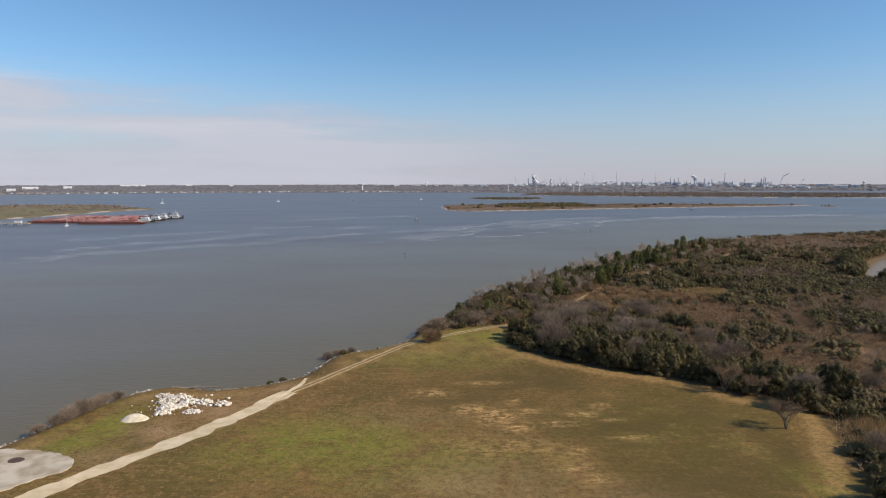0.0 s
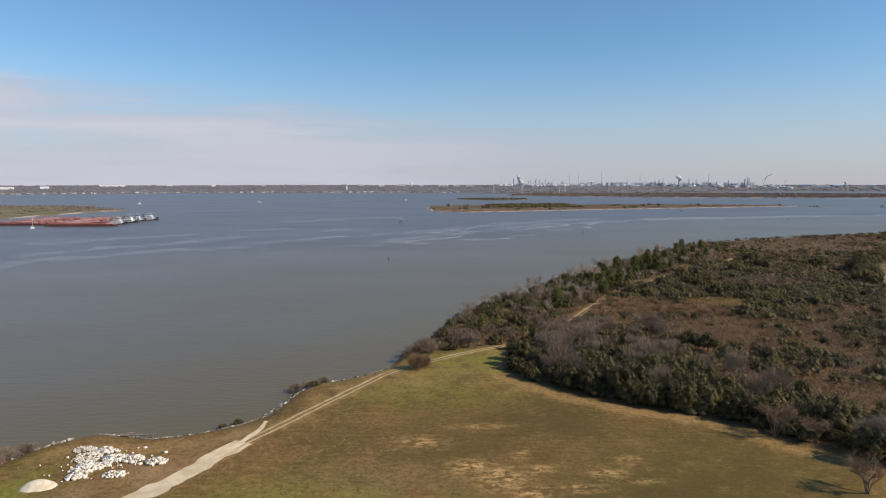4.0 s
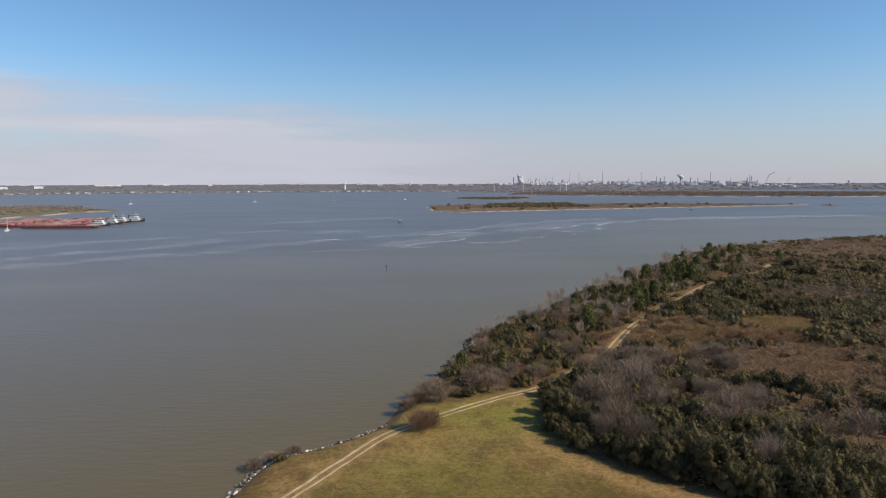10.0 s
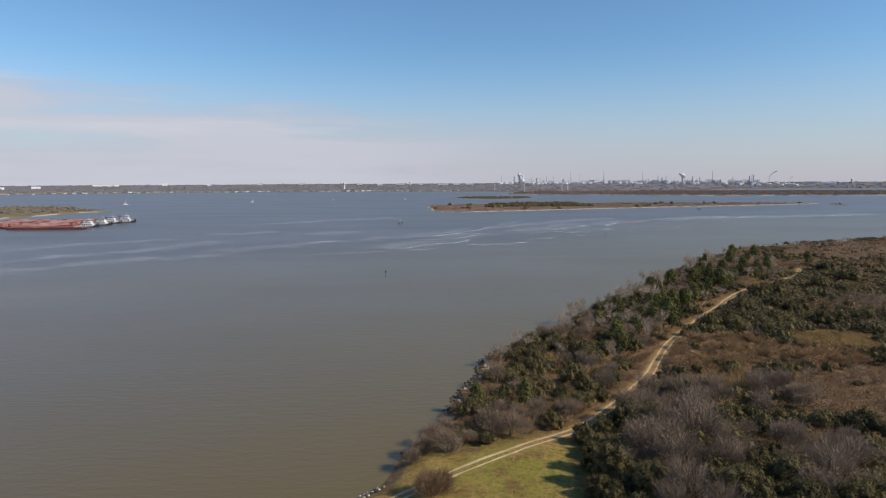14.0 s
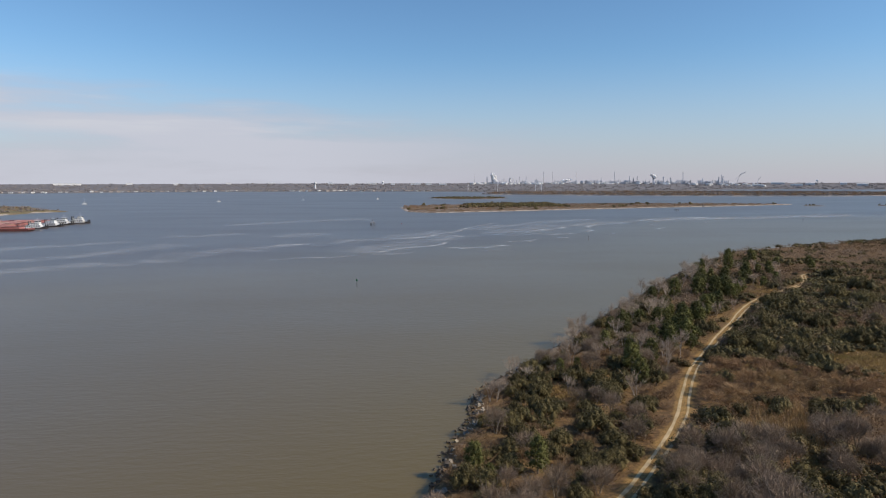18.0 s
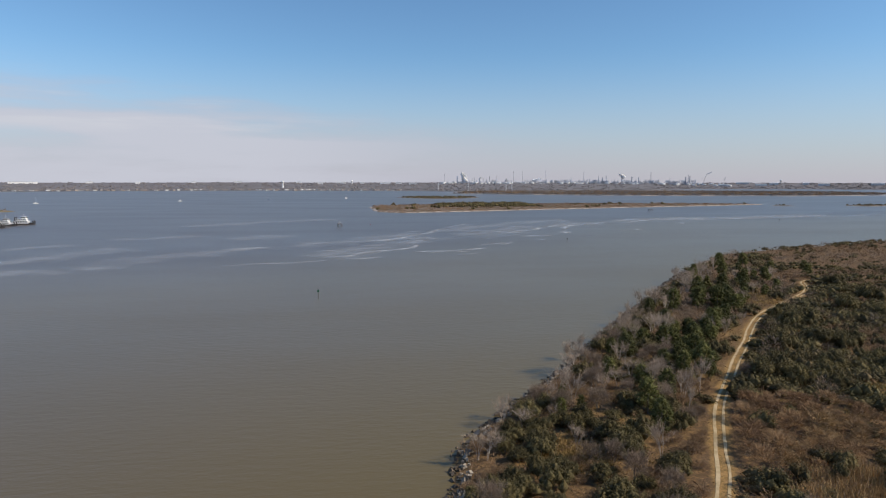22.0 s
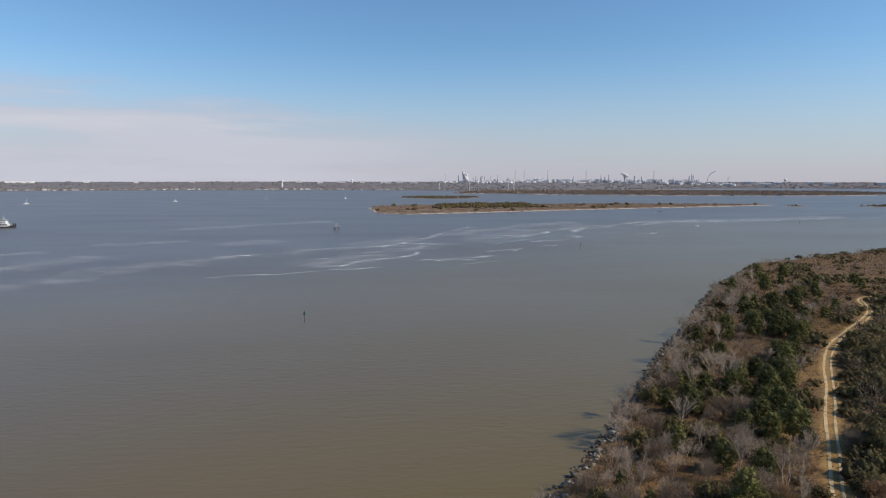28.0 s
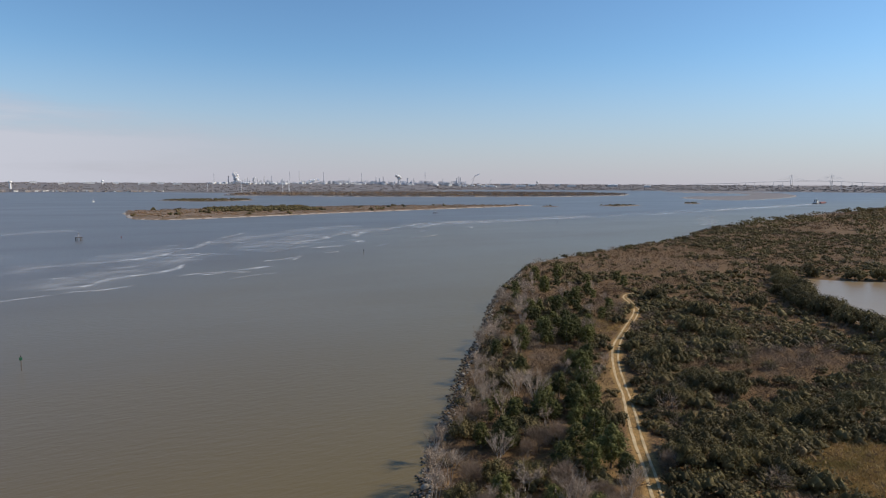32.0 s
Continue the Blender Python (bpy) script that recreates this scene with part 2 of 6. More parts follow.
def water_material(name, base, silt, open_water):
    m, nt, b = nodes_of(name)
    co = nt.nodes.new("ShaderNodeTexCoord").outputs["Object"]
    murk = noise_node(nt, 0.006, 4, 0.5, co)
    streak = noise_node(nt, 0.012, 5, 0.6, co, (0.35, 1.0, 1))
    shoal = attr(nt, "shoal")
    c = mixc(nt, ramp(nt, murk, 0.35, 0.7), base, tuple(v * 1.12 for v in base))
    c = mixc(nt, attr(nt, "blue"), c, open_water)
    c = mixc(nt, mathn(nt, "MULTIPLY", shoal, 0.9), c, silt)
    link(nt, c, b.inputs["Base Color"])
    b.inputs["IOR"].default_value = 1.33
    link(nt, mathn(nt, "ADD", mathn(nt, "MULTIPLY", streak, 0.14), 0.24), b.inputs["Roughness"])
    rip = noise_node(nt, 0.62, 4, 0.6, co, (0.40, 1.0, 1))
    swell = noise_node(nt, 0.10, 3, 0.5, co, (0.35, 1.0, 1))
    gust = ramp(nt, noise_node(nt, 0.010, 3, 0.5, co, (0.5, 1, 1)), 0.35, 0.65)
    h = mathn(nt, "ADD", mathn(nt, "MULTIPLY", rip, mathn(nt, "ADD", mathn(nt, "MULTIPLY", gust, 0.4), 0.6)), mathn(nt, "MULTIPLY", swell, 0.4))
    bumped(nt, b, h, 0.40, 0.32)
    return m


def foam_material(name, cover):
    m, nt, b = nodes_of(name)
    b.inputs["Base Color"].default_value = (0.78, 0.79, 0.80, 1)
    b.inputs["Roughness"].default_value = 0.6
    edge = attr(nt, "edge")
    n = noise_node(nt, 0.11, 7, 0.72, None, (0.45, 0.9, 1))
    a = mathn(nt, "MULTIPLY", edge, ramp(nt, n, 0.38, 0.62))
    link(nt, mathn(nt, "MULTIPLY", a, cover), b.inputs["Alpha"])
    return m


M = {
    "ground": ground_material(),
    "water": water_material("river_water", (0.128, 0.097, 0.055), (0.142, 0.105, 0.038), (0.100, 0.080, 0.069)),
    "pond": water_material("pond_water", (0.24, 0.17, 0.09), (0.16, 0.12, 0.066), (0.2, 0.15, 0.08)),
    "foam": foam_material("foam_film", 0.72),
    "wake": foam_material("wake_film", 0.9),
    "slick": foam_material("slick_film", 0.26),
    "sand": surface("pale_sand", (0.82, 0.65, 0.42), (0.64, 0.49, 0.29), 0.35, 0.95, 0, 0.6, 2.5),
    "rut": surface("packed_track", (0.56, 0.43, 0.25), (0.38, 0.28, 0.14), 0.4, 0.95, 0, 0.6, 4),
    "concrete": surface("stained_concrete", (0.60, 0.51, 0.39), (0.36, 0.27, 0.17), 0.26, 0.9, 0, 0.3, 5),
    "chalk": surface("white_rubble", (0.80, 0.72, 0.61), (0.62, 0.54, 0.44), 0.8, 0.9, 0, 0.6, 4),
    "rock": surface("riprap_stone", (0.38, 0.33, 0.26), (0.23, 0.19, 0.145), 0.9, 0.9, 0, 0.6, 5),
    "wet": surface("wet_stone", (0.13, 0.10, 0.072), (0.08, 0.062, 0.045), 0.9, 0.85, 0, 0.6, 5),
    "log": surface("grey_driftwood", (0.30, 0.26, 0.21), (0.20, 0.16, 0.12), 1.5, 0.9, 0, 0.5),
    "bark": surface("grey_bark", (0.20, 0.165, 0.13), (0.12, 0.10, 0.08), 1.5, 0.95, 0, 0.5),
    "pale_bark": surface("pale_bark", (0.42, 0.355, 0.30), (0.31, 0.255, 0.21), 1.2, 0.95, 0, 0.4),
    "evergreen": foliage("evergreen_leaves", (0.080, 0.065, 0.027), (0.160, 0.128, 0.052), (0.168, 0.120, 0.060), 0.75, 0.20, 0.5),
    "pine": foliage("pine_needles", (0.068, 0.069, 0.022), (0.136, 0.132, 0.038), (0.112, 0.100, 0.035), 0.75, 0.20, 0.5),
    "grey_twig": foliage("grey_winter_twigs", (0.178, 0.127, 0.086), (0.290, 0.212, 0.150), (0.230, 0.155, 0.102), 0.9, 0.0),
    "russet": foliage("russet_winter_twigs", (0.245, 0.146, 0.076), (0.375, 0.238, 0.124), (0.340, 0.230, 0.112), 0.9, 0.0),
    "twig": foliage("bare_twigs", (0.175, 0.110, 0.060), (0.280, 0.182, 0.104), (0.240, 0.140, 0.072), 0.9, 0.0),
    "pale_twig": foliage("pale_twigs", (0.31, 0.235, 0.170), (0.45, 0.35, 0.26), (0.42, 0.33, 0.26), 0.9, 0.0),
    "reed": foliage("dry_reeds", (0.27, 0.175, 0.080), (0.42, 0.285, 0.140), (0.31, 0.195, 0.090), 0.9, 0.15),
    "tuft": foliage("dry_grass", (0.30, 0.205, 0.085), (0.46, 0.32, 0.14), (0.24, 0.20, 0.07), 0.9, 0.3),
    "island": None,
}


# ---- builders ----
def mesh_np(name, verts, faces, mats, tint=None, mat_index=None, smooth=False, attrs=None):
    """A mesh from arrays of vertices and of equal-sided faces."""
    me = bpy.data.meshes.new(name)
    verts, faces = np.asarray(verts, np.float32), np.asarray(faces, np.int32)
    k = faces.shape[1]
    me.vertices.add(len(verts))
    me.vertices.foreach_set("co", verts.ravel())
    me.loops.add(faces.size)
    me.loops.foreach_set("vertex_index", faces.ravel())
    me.polygons.add(len(faces))
    me.polygons.foreach_set("loop_start", np.arange(0, faces.size, k, dtype=np.int32))
    for mat in mats if isinstance(mats, (list, tuple)) else [mats]:
        me.materials.append(mat)
    if mat_index is not None:
        me.polygons.foreach_set("material_index", np.asarray(mat_index, np.int32))
    extra = dict(attrs or {})
    if tint is not None:
        extra["tint"] = tint
    for key, val in extra.items():
        a = me.attributes.new(key, "FLOAT", "POINT")
        a.data.foreach_set("value", np.asarray(val, np.float32))
    me.update(calc_edges=True)
    if smooth:
        me.polygons.foreach_set("use_smooth", np.ones(len(faces), bool))
    return me


def part(name, data, material=None, parent=None, label=""):
    """One mesh object, from a bmesh or a mesh, under a thing or a part."""
    if isinstance(data, bmesh.types.BMesh):
        me = bpy.data.meshes.new(name)
        data.to_mesh(me)
        data.free()
        data = me
    if material is not None:
        data.materials.clear()
        data.materials.append(material)
    ob = new(name, data)
    if parent is not None:
        ob.parent = parent
    if label:
        tagged(ob, label)
    return ob


def thing(name, label, category, m=None, group="", kind=""):
    ob = new(name)
    ob.empty_display_size = 0.1
    if m is not None:
        ob.matrix_basis = m
    return tagged(ob, label, category, group, kind)


def box(bm, x0, y0, z0, x1, y1, z1, bevel=0.0):
    r = bmesh.ops.create_cube(bm, size=1.0, matrix=Matrix.Translation(((x0 + x1) / 2, (y0 + y1) / 2, (z0 + z1) / 2)) @ Matrix.Diagonal((x1 - x0, y1 - y0, z1 - z0, 1)))
    if bevel:
        es = list({e for v in r["verts"] for e in v.link_edges})
        bmesh.ops.bevel(bm, geom=es, offset=bevel, segments=1, affect="EDGES")


def rod(bm, a, b, r0, r1=None, n=8):
    a, b = Vector(a), Vector(b)
    d = b - a
    m = Matrix.Translation((a + b) / 2) @ d.to_track_quat("Z", "Y").to_matrix().to_4x4()
    bmesh.ops.create_cone(bm, cap_ends=True, segments=n, radius1=r0, radius2=r0 if r1 is None else r1, depth=d.length, matrix=m)


def spline(points, step=2.0):
    """A smooth line through control points, sampled evenly."""
    p = np.array(points, float)
    q = np.vstack([2 * p[0] - p[1], p, 2 * p[-1] - p[-2]])
    out = []
    for i in range(1, len(q) - 2):
        n = max(2, int(np.hypot(*(q[i + 1] - q[i])) / step))
        t = np.linspace(0, 1, n, endpoint=False)[:, None]
        a, b, c, d = q[i - 1], q[i], q[i + 1], q[i + 2]
        out.append(0.5 * (2 * b + (c - a) * t + (2 * a - 5 * b + 4 * c - d) * t**2 + (3 * b - a - 3 * c + d) * t**3))
    return np.vstack(out + [p[-1:]])


def line_dist(pts, line):
    """Distance of points to a line of short segments."""
    best = np.full(len(pts), 1e9)
    for a, b in zip(line[:-1], line[1:]):
        d = b - a
        t = np.clip(((pts - a) @ d) / (d @ d + 1e-9), 0, 1)
        e = pts - a - t[:, None] * d
        best = np.minimum(best, np.einsum("ij,ij->i", e, e))
    return np.sqrt(best)


def inside(pts, poly):
    res = np.zeros(len(pts), bool)
    x, y = pts[:, 0], pts[:, 1]
    for (ax, ay), (bx, by) in zip(poly, np.roll(poly, -1, 0)):
        if ay != by:
            res ^= ((ay > y) != (by > y)) & (x < (bx - ax) * (y - ay) / (by - ay) + ax)
    return res


def vnoise(x, y, seed=0, octaves=4):
    """Smooth value noise in the plane, about 0 to 1."""
    x, y = np.asarray(x, float), np.asarray(y, float)
    tab = np.random.default_rng(seed).random((64, 64))
    out, amp, tot = np.zeros(np.broadcast(x, y).shape), 1.0, 0.0
    for o in range(octaves):
        xi, yi = np.floor(x).astype(int), np.floor(y).astype(int)
        fx, fy = x - xi, y - yi
        fx, fy = fx * fx * (3 - 2 * fx), fy * fy * (3 - 2 * fy)
        g = lambda i, j: tab[(xi + i) % 64, (yi + j) % 64]
        out += amp * ((g(0, 0) * (1 - fx) + g(1, 0) * fx) * (1 - fy) + (g(0, 1) * (1 - fx) + g(1, 1) * fx) * fy)
        tot, amp, x, y = tot + amp, amp * 0.5, x * 2.03 + 7.1, y * 2.03 + 3.7
    return out / tot


# ---- the plan ----
COAST = np.vstack([
    spline([(-700, -500), (-300, -160), (-130, 30), (-97, 90)], 40.0)[:-1],
    spline([(-97, 90), (-84, 117), (-80, 131), (-75, 145), (-66, 152.5), (-55, 150), (-45, 153.5), (-36.5, 161), (-33.5, 174), (-30, 182), (-22, 187), (-12, 197), (-9, 209), (-2, 223), (2, 240), (8, 256), (11, 271), (18, 281), (27, 294), (40, 311), (52, 329), (66, 349), (84, 376), (104, 403), (140, 454), (177, 500), (228, 556)], 5.0)[:-1],
    spline([(228, 556), (300, 588), (450, 650), (570, 722), (660, 762), (1000, 885), (1350, 985), (2300, 1180), (5000, 1500)], 45.0),
])
LAND = np.vstack([COAST, [(5000, -3000), (-700, -3000)]])
TRACK = spline([(-190, -130), (-140, -45), (-102, 20), (-80, 60), (-70, 82), (-63, 94.5), (-57, 105), (-50, 115), (-43.5, 127), (-37, 140), (-28.5, 156), (-22.5, 166.5), (-17, 177), (-10.8, 187.8), (0, 198), (12, 207), (25, 216.5), (34, 228), (43.5, 241), (51, 253), (57, 264.5), (67.5, 283), (79.5, 300), (92, 317), (105, 334), (118, 352), (136, 372.5), (160, 393), (178, 409), (187, 421), (195, 434), (203, 440), (214, 442)], 1.0)
OPEN = np.array([(-160, -120), (-160, 210), (-14, 202), (-4, 204), (10, 209), (25, 214), (20, 203), (18.5, 187), (26, 176), (35, 168), (44, 160.5), (57, 155), (64, 145), (75, 135), (79, 127), (71, 106), (66, 96), (62, 60), (60, -120)], float)
POND = spline([(314, 446), (290, 422), (266, 399), (240, 362), (222, 339), (250, 318), (310, 312), (400, 340), (400, 385), (346, 414), (314, 446)], 5.0)


def land_height(x, y):
    """Height of the mainland over the water, with what lies there."""
    pts = np.stack([np.ravel(x), np.ravel(y)], 1)
    near = np.where(inside(pts, LAND), 1.0, -1.0) * line_dist(pts, COAST)
    h = np.interp(near, [-60, -4, 0, 2.2, 5, 14], [-4, -0.9, -0.05, 1.05, 1.75, 2.0])
    h += np.where(near > 3, (vnoise(pts[:, 0] / 9, pts[:, 1] / 9, 3) - 0.5) * 0.5, 0)
    h = np.where(near > 0, h * np.interp(pts[:, 1], [205, 250], [1.0, 0.55]), h)
    pond = np.where(inside(pts, POND), -1.0, 1.0) * line_dist(pts, POND)
    h = np.where(near > 0, np.minimum(h, np.interp(pond, [-12, 0, 5, 9], [-0.6, 0.75, 1.5, 3.0])), h)
    return h, near, pond


def axis(lo, a, b, hi, step, grow=1.35):
    mid = list(np.arange(a, b, step))
    up, d = [b], step
    while up[-1] < hi:
        d *= grow
        up.append(up[-1] + min(d, 400))
    dn, d = [], step
    cur = a
    while cur > lo:
        d *= grow
        cur -= min(d, 400)
        dn.append(cur)
    return np.array(dn[::-1] + mid + up)


def grid_faces(nx, ny):
    i = np.arange(nx * ny).reshape(ny, nx)
    return np.stack([i[:-1, :-1], i[:-1, 1:], i[1:, 1:], i[1:, :-1]], -1).reshape(-1, 4)


# ground: one sheet, finest where the camera passes
gx, gy = axis(-5200, -110, 240, 5200, 1.5, 1.11), axis(-3000, 75, 480, 5200, 1.5, 1.11)
GX, GY = np.meshgrid(gx, gy)
gh, near_coast, near_pond = land_height(GX, GY)
gp = np.stack([GX.ravel(), GY.ravel()], 1)
d_track = line_dist(gp, TRACK[::4])
in_open = inside(gp, OPEN)
d_open = np.where(in_open, 1, -1) * line_dist(gp, np.vstack([OPEN, OPEN[:1]]))
scrub = 1 - np.clip((d_open + 1.0) / 3.0, 0, 1)
edge_belt = np.clip(1 - np.abs(d_open - 3.5) / 6.0, 0, 1) * (gp[:, 0] > 15)
verge = np.maximum(np.clip(0.90 - d_track / 4.2, 0, 1), edge_belt * 0.72)
verge = np.maximum(verge, np.clip(1 - np.abs(near_coast - 9) / 9, 0, 1) * 0.55 * in_open)
verge = np.maximum(verge, np.clip((gp[:, 1] - 150) / 60, 0, 0.46) * in_open)
bank = np.clip((4.0 - near_coast) / 3.0, 0, 1)


def blobs(spots):
    out = np.zeros(len(gp))
    for x, y, rx, ry, k in spots:
        out = np.maximum(out, k * np.exp(-(((gp[:, 0] - x) / rx) ** 2 + ((gp[:, 1] - y) / ry) ** 2)))
    return out


straw = blobs([(6, 132, 3.5, 3, 0.9), (11, 128, 4, 4.5, 1.0), (15, 122, 3, 3, 0.85), (18, 131, 2.5, 1.6, 0.75), (23, 124, 3.5, 1.6, 0.85), (29, 129, 3, 2.2, 0.8), (34, 134, 2.5, 2, 0.8), (10, 150.5, 7, 1.3, 0.72), (-2, 143, 5, 2.5, 0.72), (15.5, 137, 1.4, 2.5, 0.7), (24, 111, 2, 2, 0.75), (22, 104, 3.5, 1.6, 0.72), (25, 100, 2.5, 1.6, 0.7), (36, 117, 5, 1.2, 0.7), (35, 126, 3.5, 1.2, 0.6), (12, 112, 14, 6, 0.42)] + [(122, 276, 16, 9, 1.0), (118, 289, 13, 8, 1.0), (30, 264, 9, 9, 0.8), (160, 420, 10, 14, 0.7), (18, 236, 12, 14, 0.5), (44, 280, 12, 12, 0.55), (74, 310, 10, 12, 0.5), (105, 345, 8, 14, 0.5)])
green = blobs([(10, 198, 17, 14, 1.0), (-22, 114, 20, 12, 0.9), (-68, 120, 7, 14, 1.0), (-2, 104, 25, 10, 0.6), (46, 122, 22, 20, 0.3), (0, 172, 20, 14, 0.5), (60, 100, 6, 8, .7)])
ground = tagged(new("ground", mesh_np("ground", np.stack([GX.ravel(), GY.ravel(), gh], 1), grid_faces(len(gx), len(gy)), M["ground"], smooth=True, attrs={"scrub": scrub, "verge": verge, "bank": bank, "straw": straw, "green": green, "lush": blobs([(42, 122, 30, 26, 1.0), (18, 148, 26, 20, 0.9), (26, 108, 20, 12, 0.8), (60, 108, 14, 24, 1.0), (44, 98, 20, 12, 0.9)]) * (1 - np.clip(straw * 1.4, 0, 1)) * (1 - np.clip(edge_belt * 1.2, 0, 1)), "earth": blobs([(-55, 121, 6, 6, 0.9), (-47, 131, 5, 5, 0.8), (-42, 138, 4, 5, 0.6), (-38, 147, 3, 6, 0.5), (-62, 108, 7, 4, 0.5), (8, 99, 16, 8, 0.55), (-8, 128, 12, 7, 0.3), (30, 92, 12, 6, 0.5), (116, 178, 9, 7, 1.0)])})), "winter meadow and scrub soil, olive and tan", "ground", kind="structure")

# water: one level sheet to the horizon
wx, wy = axis(-5300, -150, 300, 5300, 8, 1.15), axis(-2500, 80, 620, 5300, 8, 1.15)
WX, WY = np.meshgrid(wx, wy)
wp = np.stack([WX.ravel(), WY.ravel()], 1)
wd = line_dist(wp, COAST[::2])
shoal = np.exp(-wd / 62.0)
SEAM_LINE = spline([(-2500, -900), (-700, 60), (-330, 330), (-183, 475), (-110, 510), (-40, 548), (34, 598), (106, 658), (165, 724), (212, 832), (300, 900), (484, 946), (800, 985), (1417, 1220), (3000, 1700), (5400, 2300)], 30.0)
beyond = np.where(inside(wp, np.vstack([SEAM_LINE, [(5400, 5400), (-5400, 5400), (-5400, -900)]])), 1.0, -1.0) * line_dist(wp, SEAM_LINE)
river = tagged(new("water", mesh_np("water", np.stack([WX.ravel(), WY.ravel(), np.zeros(WX.size)], 1), grid_faces(len(wx), len(wy)), M["water"], smooth=True, attrs={"shoal": shoal, "blue": np.clip(0.5 + beyond / 130.0, 0, 1)})), "broad silty river water, brown near shore, blue-grey beyond", "water", kind="structure")

bm = bmesh.new()
pv = [bm.verts.new((x, y, 0.75)) for x, y in POND[:-1]]
bm.faces.new(pv)
bmesh.ops.triangulate(bm, faces=bm.faces[:])
pond = tagged(part("pond_water", bm, M["pond"]), "still muddy brown pond among the scrub", "water", kind="structure")


def surface_z(x, y):
    return land_height(np.array([x], float), np.array([y], float))[0][0]


def ribbon(name, line, off, width, mat, z, ragged, label, parent=None):
    """A strip of bare earth laid on the ground along a line."""
    d = np.gradient(line, axis=0)
    nrm = np.stack([d[:, 1], -d[:, 0]], 1) / np.hypot(d[:, 0], d[:, 1])[:, None]
    s = np.arange(len(line))
    rows = []
    for k, u in enumerate((-0.5, -0.25, 0.0, 0.25, 0.5)):
        w = width * u * (1 + ragged * (vnoise(s / 3.1, s * 0 + k * 9.3 + off, 11) - 0.5) * (2 if abs(u) > 0.3 else 0))
        rows.append(line + nrm * (off + w + ragged * (vnoise(s / 14.0, s * 0 + 5 * off, 5) - 0.5))[:, None])
    p = np.stack(rows, 1).reshape(-1, 2)
    h, _, _ = land_height(p[:, 0], p[:, 1])
    f = grid_faces(5, len(line))
    ob = new(name, mesh_np(name, np.column_stack([p, h + z]), f, mat, smooth=True))
    if parent is not None:
        ob.parent = parent
    return ob


road = thing("dirt_track", "pale sandy two-rut dirt track along the shore", "track", kind="structure")
split = int(np.argmin(np.hypot(TRACK[:, 0] + 37, TRACK[:, 1] - 141)))
ribbon("gravel_lane", TRACK[: split + 4], 0.0, 3.7, M["sand"], 0.05, 0.75, "", road)
ribbon("gravel_spur", spline([(-38.5, 137), (-36.6, 141.5), (-35.2, 146), (-34.3, 150), (-33.9, 155)], 1.0), 0.0, 1.2, M["sand"], 0.07, 0.9, "", road)
for off, wd_ in ((-0.78, 0.60), (0.78, 0.48)):
    ribbon("rut", TRACK[split:], off, wd_, M["rut"], 0.06, 0.45, "", road)

# ---- plants ----
def tris(q):
    return np.concatenate([q[:, [0, 1, 2]], q[:, [0, 2, 3]]])


def leaf_quads(c, size, r, out=None, tilt=1.3):
    """Small leaf clumps, each a three-cornered blade, facing roughly outwards."""
    n = len(c)
    nrm = r.normal(size=(n, 3)) * tilt
    if out is not None:
        nrm += out
    nrm /= np.linalg.norm(nrm, axis=1)[:, None] + 1e-9
    a = np.cross(nrm, r.normal(size=(n, 3)))
    a /= np.linalg.norm(a, axis=1)[:, None] + 1e-9
    b = np.cross(nrm, a)
    s = size * r.uniform(0.6, 1.35, (n, 1))
    v = np.stack([c - a * s - b * s * 0.5, c + a * s - b * s * 0.4, c + b * s * 0.95], 1).reshape(-1, 3)
    return v, np.arange(3 * n).reshape(-1, 3)


def lump(c, rad, r, nu=7, nv=5, rough=0.22):
    """A lumpy closed core that keeps a crown from showing daylight."""
    u, v = np.linspace(0, 2 * np.pi, nu, endpoint=False), np.linspace(0.12, np.pi - 0.12, nv)
    U, W = np.meshgrid(u, v)
    k = 1 + r.uniform(-rough, rough, U.shape)
    p = np.stack([np.cos(U) * np.sin(W) * k * rad[0], np.sin(U) * np.sin(W) * k * rad[1], np.cos(W) * k * rad[2]], -1).reshape(-1, 3) + c
    i = np.arange(nu * nv).reshape(nv, nu)
    j = np.roll(i, -1, 1)
    return p, tris(np.stack([i[:-1], i[1:], j[1:], j[:-1]], -1).reshape(-1, 4))


def stick(a, b, r0, r1, n=3):
    """A tapered limb."""
    a, b = np.asarray(a, float), np.asarray(b, float)
    d = (b - a) / (np.linalg.norm(b - a) + 1e-9)
    e = np.cross(d, (0.3, 0.9, 0.31))
    e /= np.linalg.norm(e) + 1e-9
    f = np.cross(d, e)
    t = np.linspace(0, 2 * np.pi, n, endpoint=False)[:, None]
    ring = np.cos(t) * e + np.sin(t) * f
    i = np.arange(n)
    j = (i + 1) % n
    return np.vstack([a + ring * r0, b + ring * r1]), tris(np.stack([i, j, j + n, i + n], 1))


def twig_quads(a, b, w, r):
    """Thin flat twigs from points a to points b."""
    d = b - a
    s = np.cross(d, r.normal(size=a.shape))
    s /= np.linalg.norm(s, axis=1)[:, None] + 1e-9
    s *= w
    v = np.stack([a - s * 1.3, a + s * 1.3, b], 1).reshape(-1, 3)
    return v, np.arange(3 * len(a)).reshape(-1, 3)


def merge(pieces):
    vs, fs, k = [], [], 0
    for v, f in pieces:
        vs.append(v)
        fs.append(f + k)
        k += len(v)
    return np.vstack(vs), np.vstack(fs)


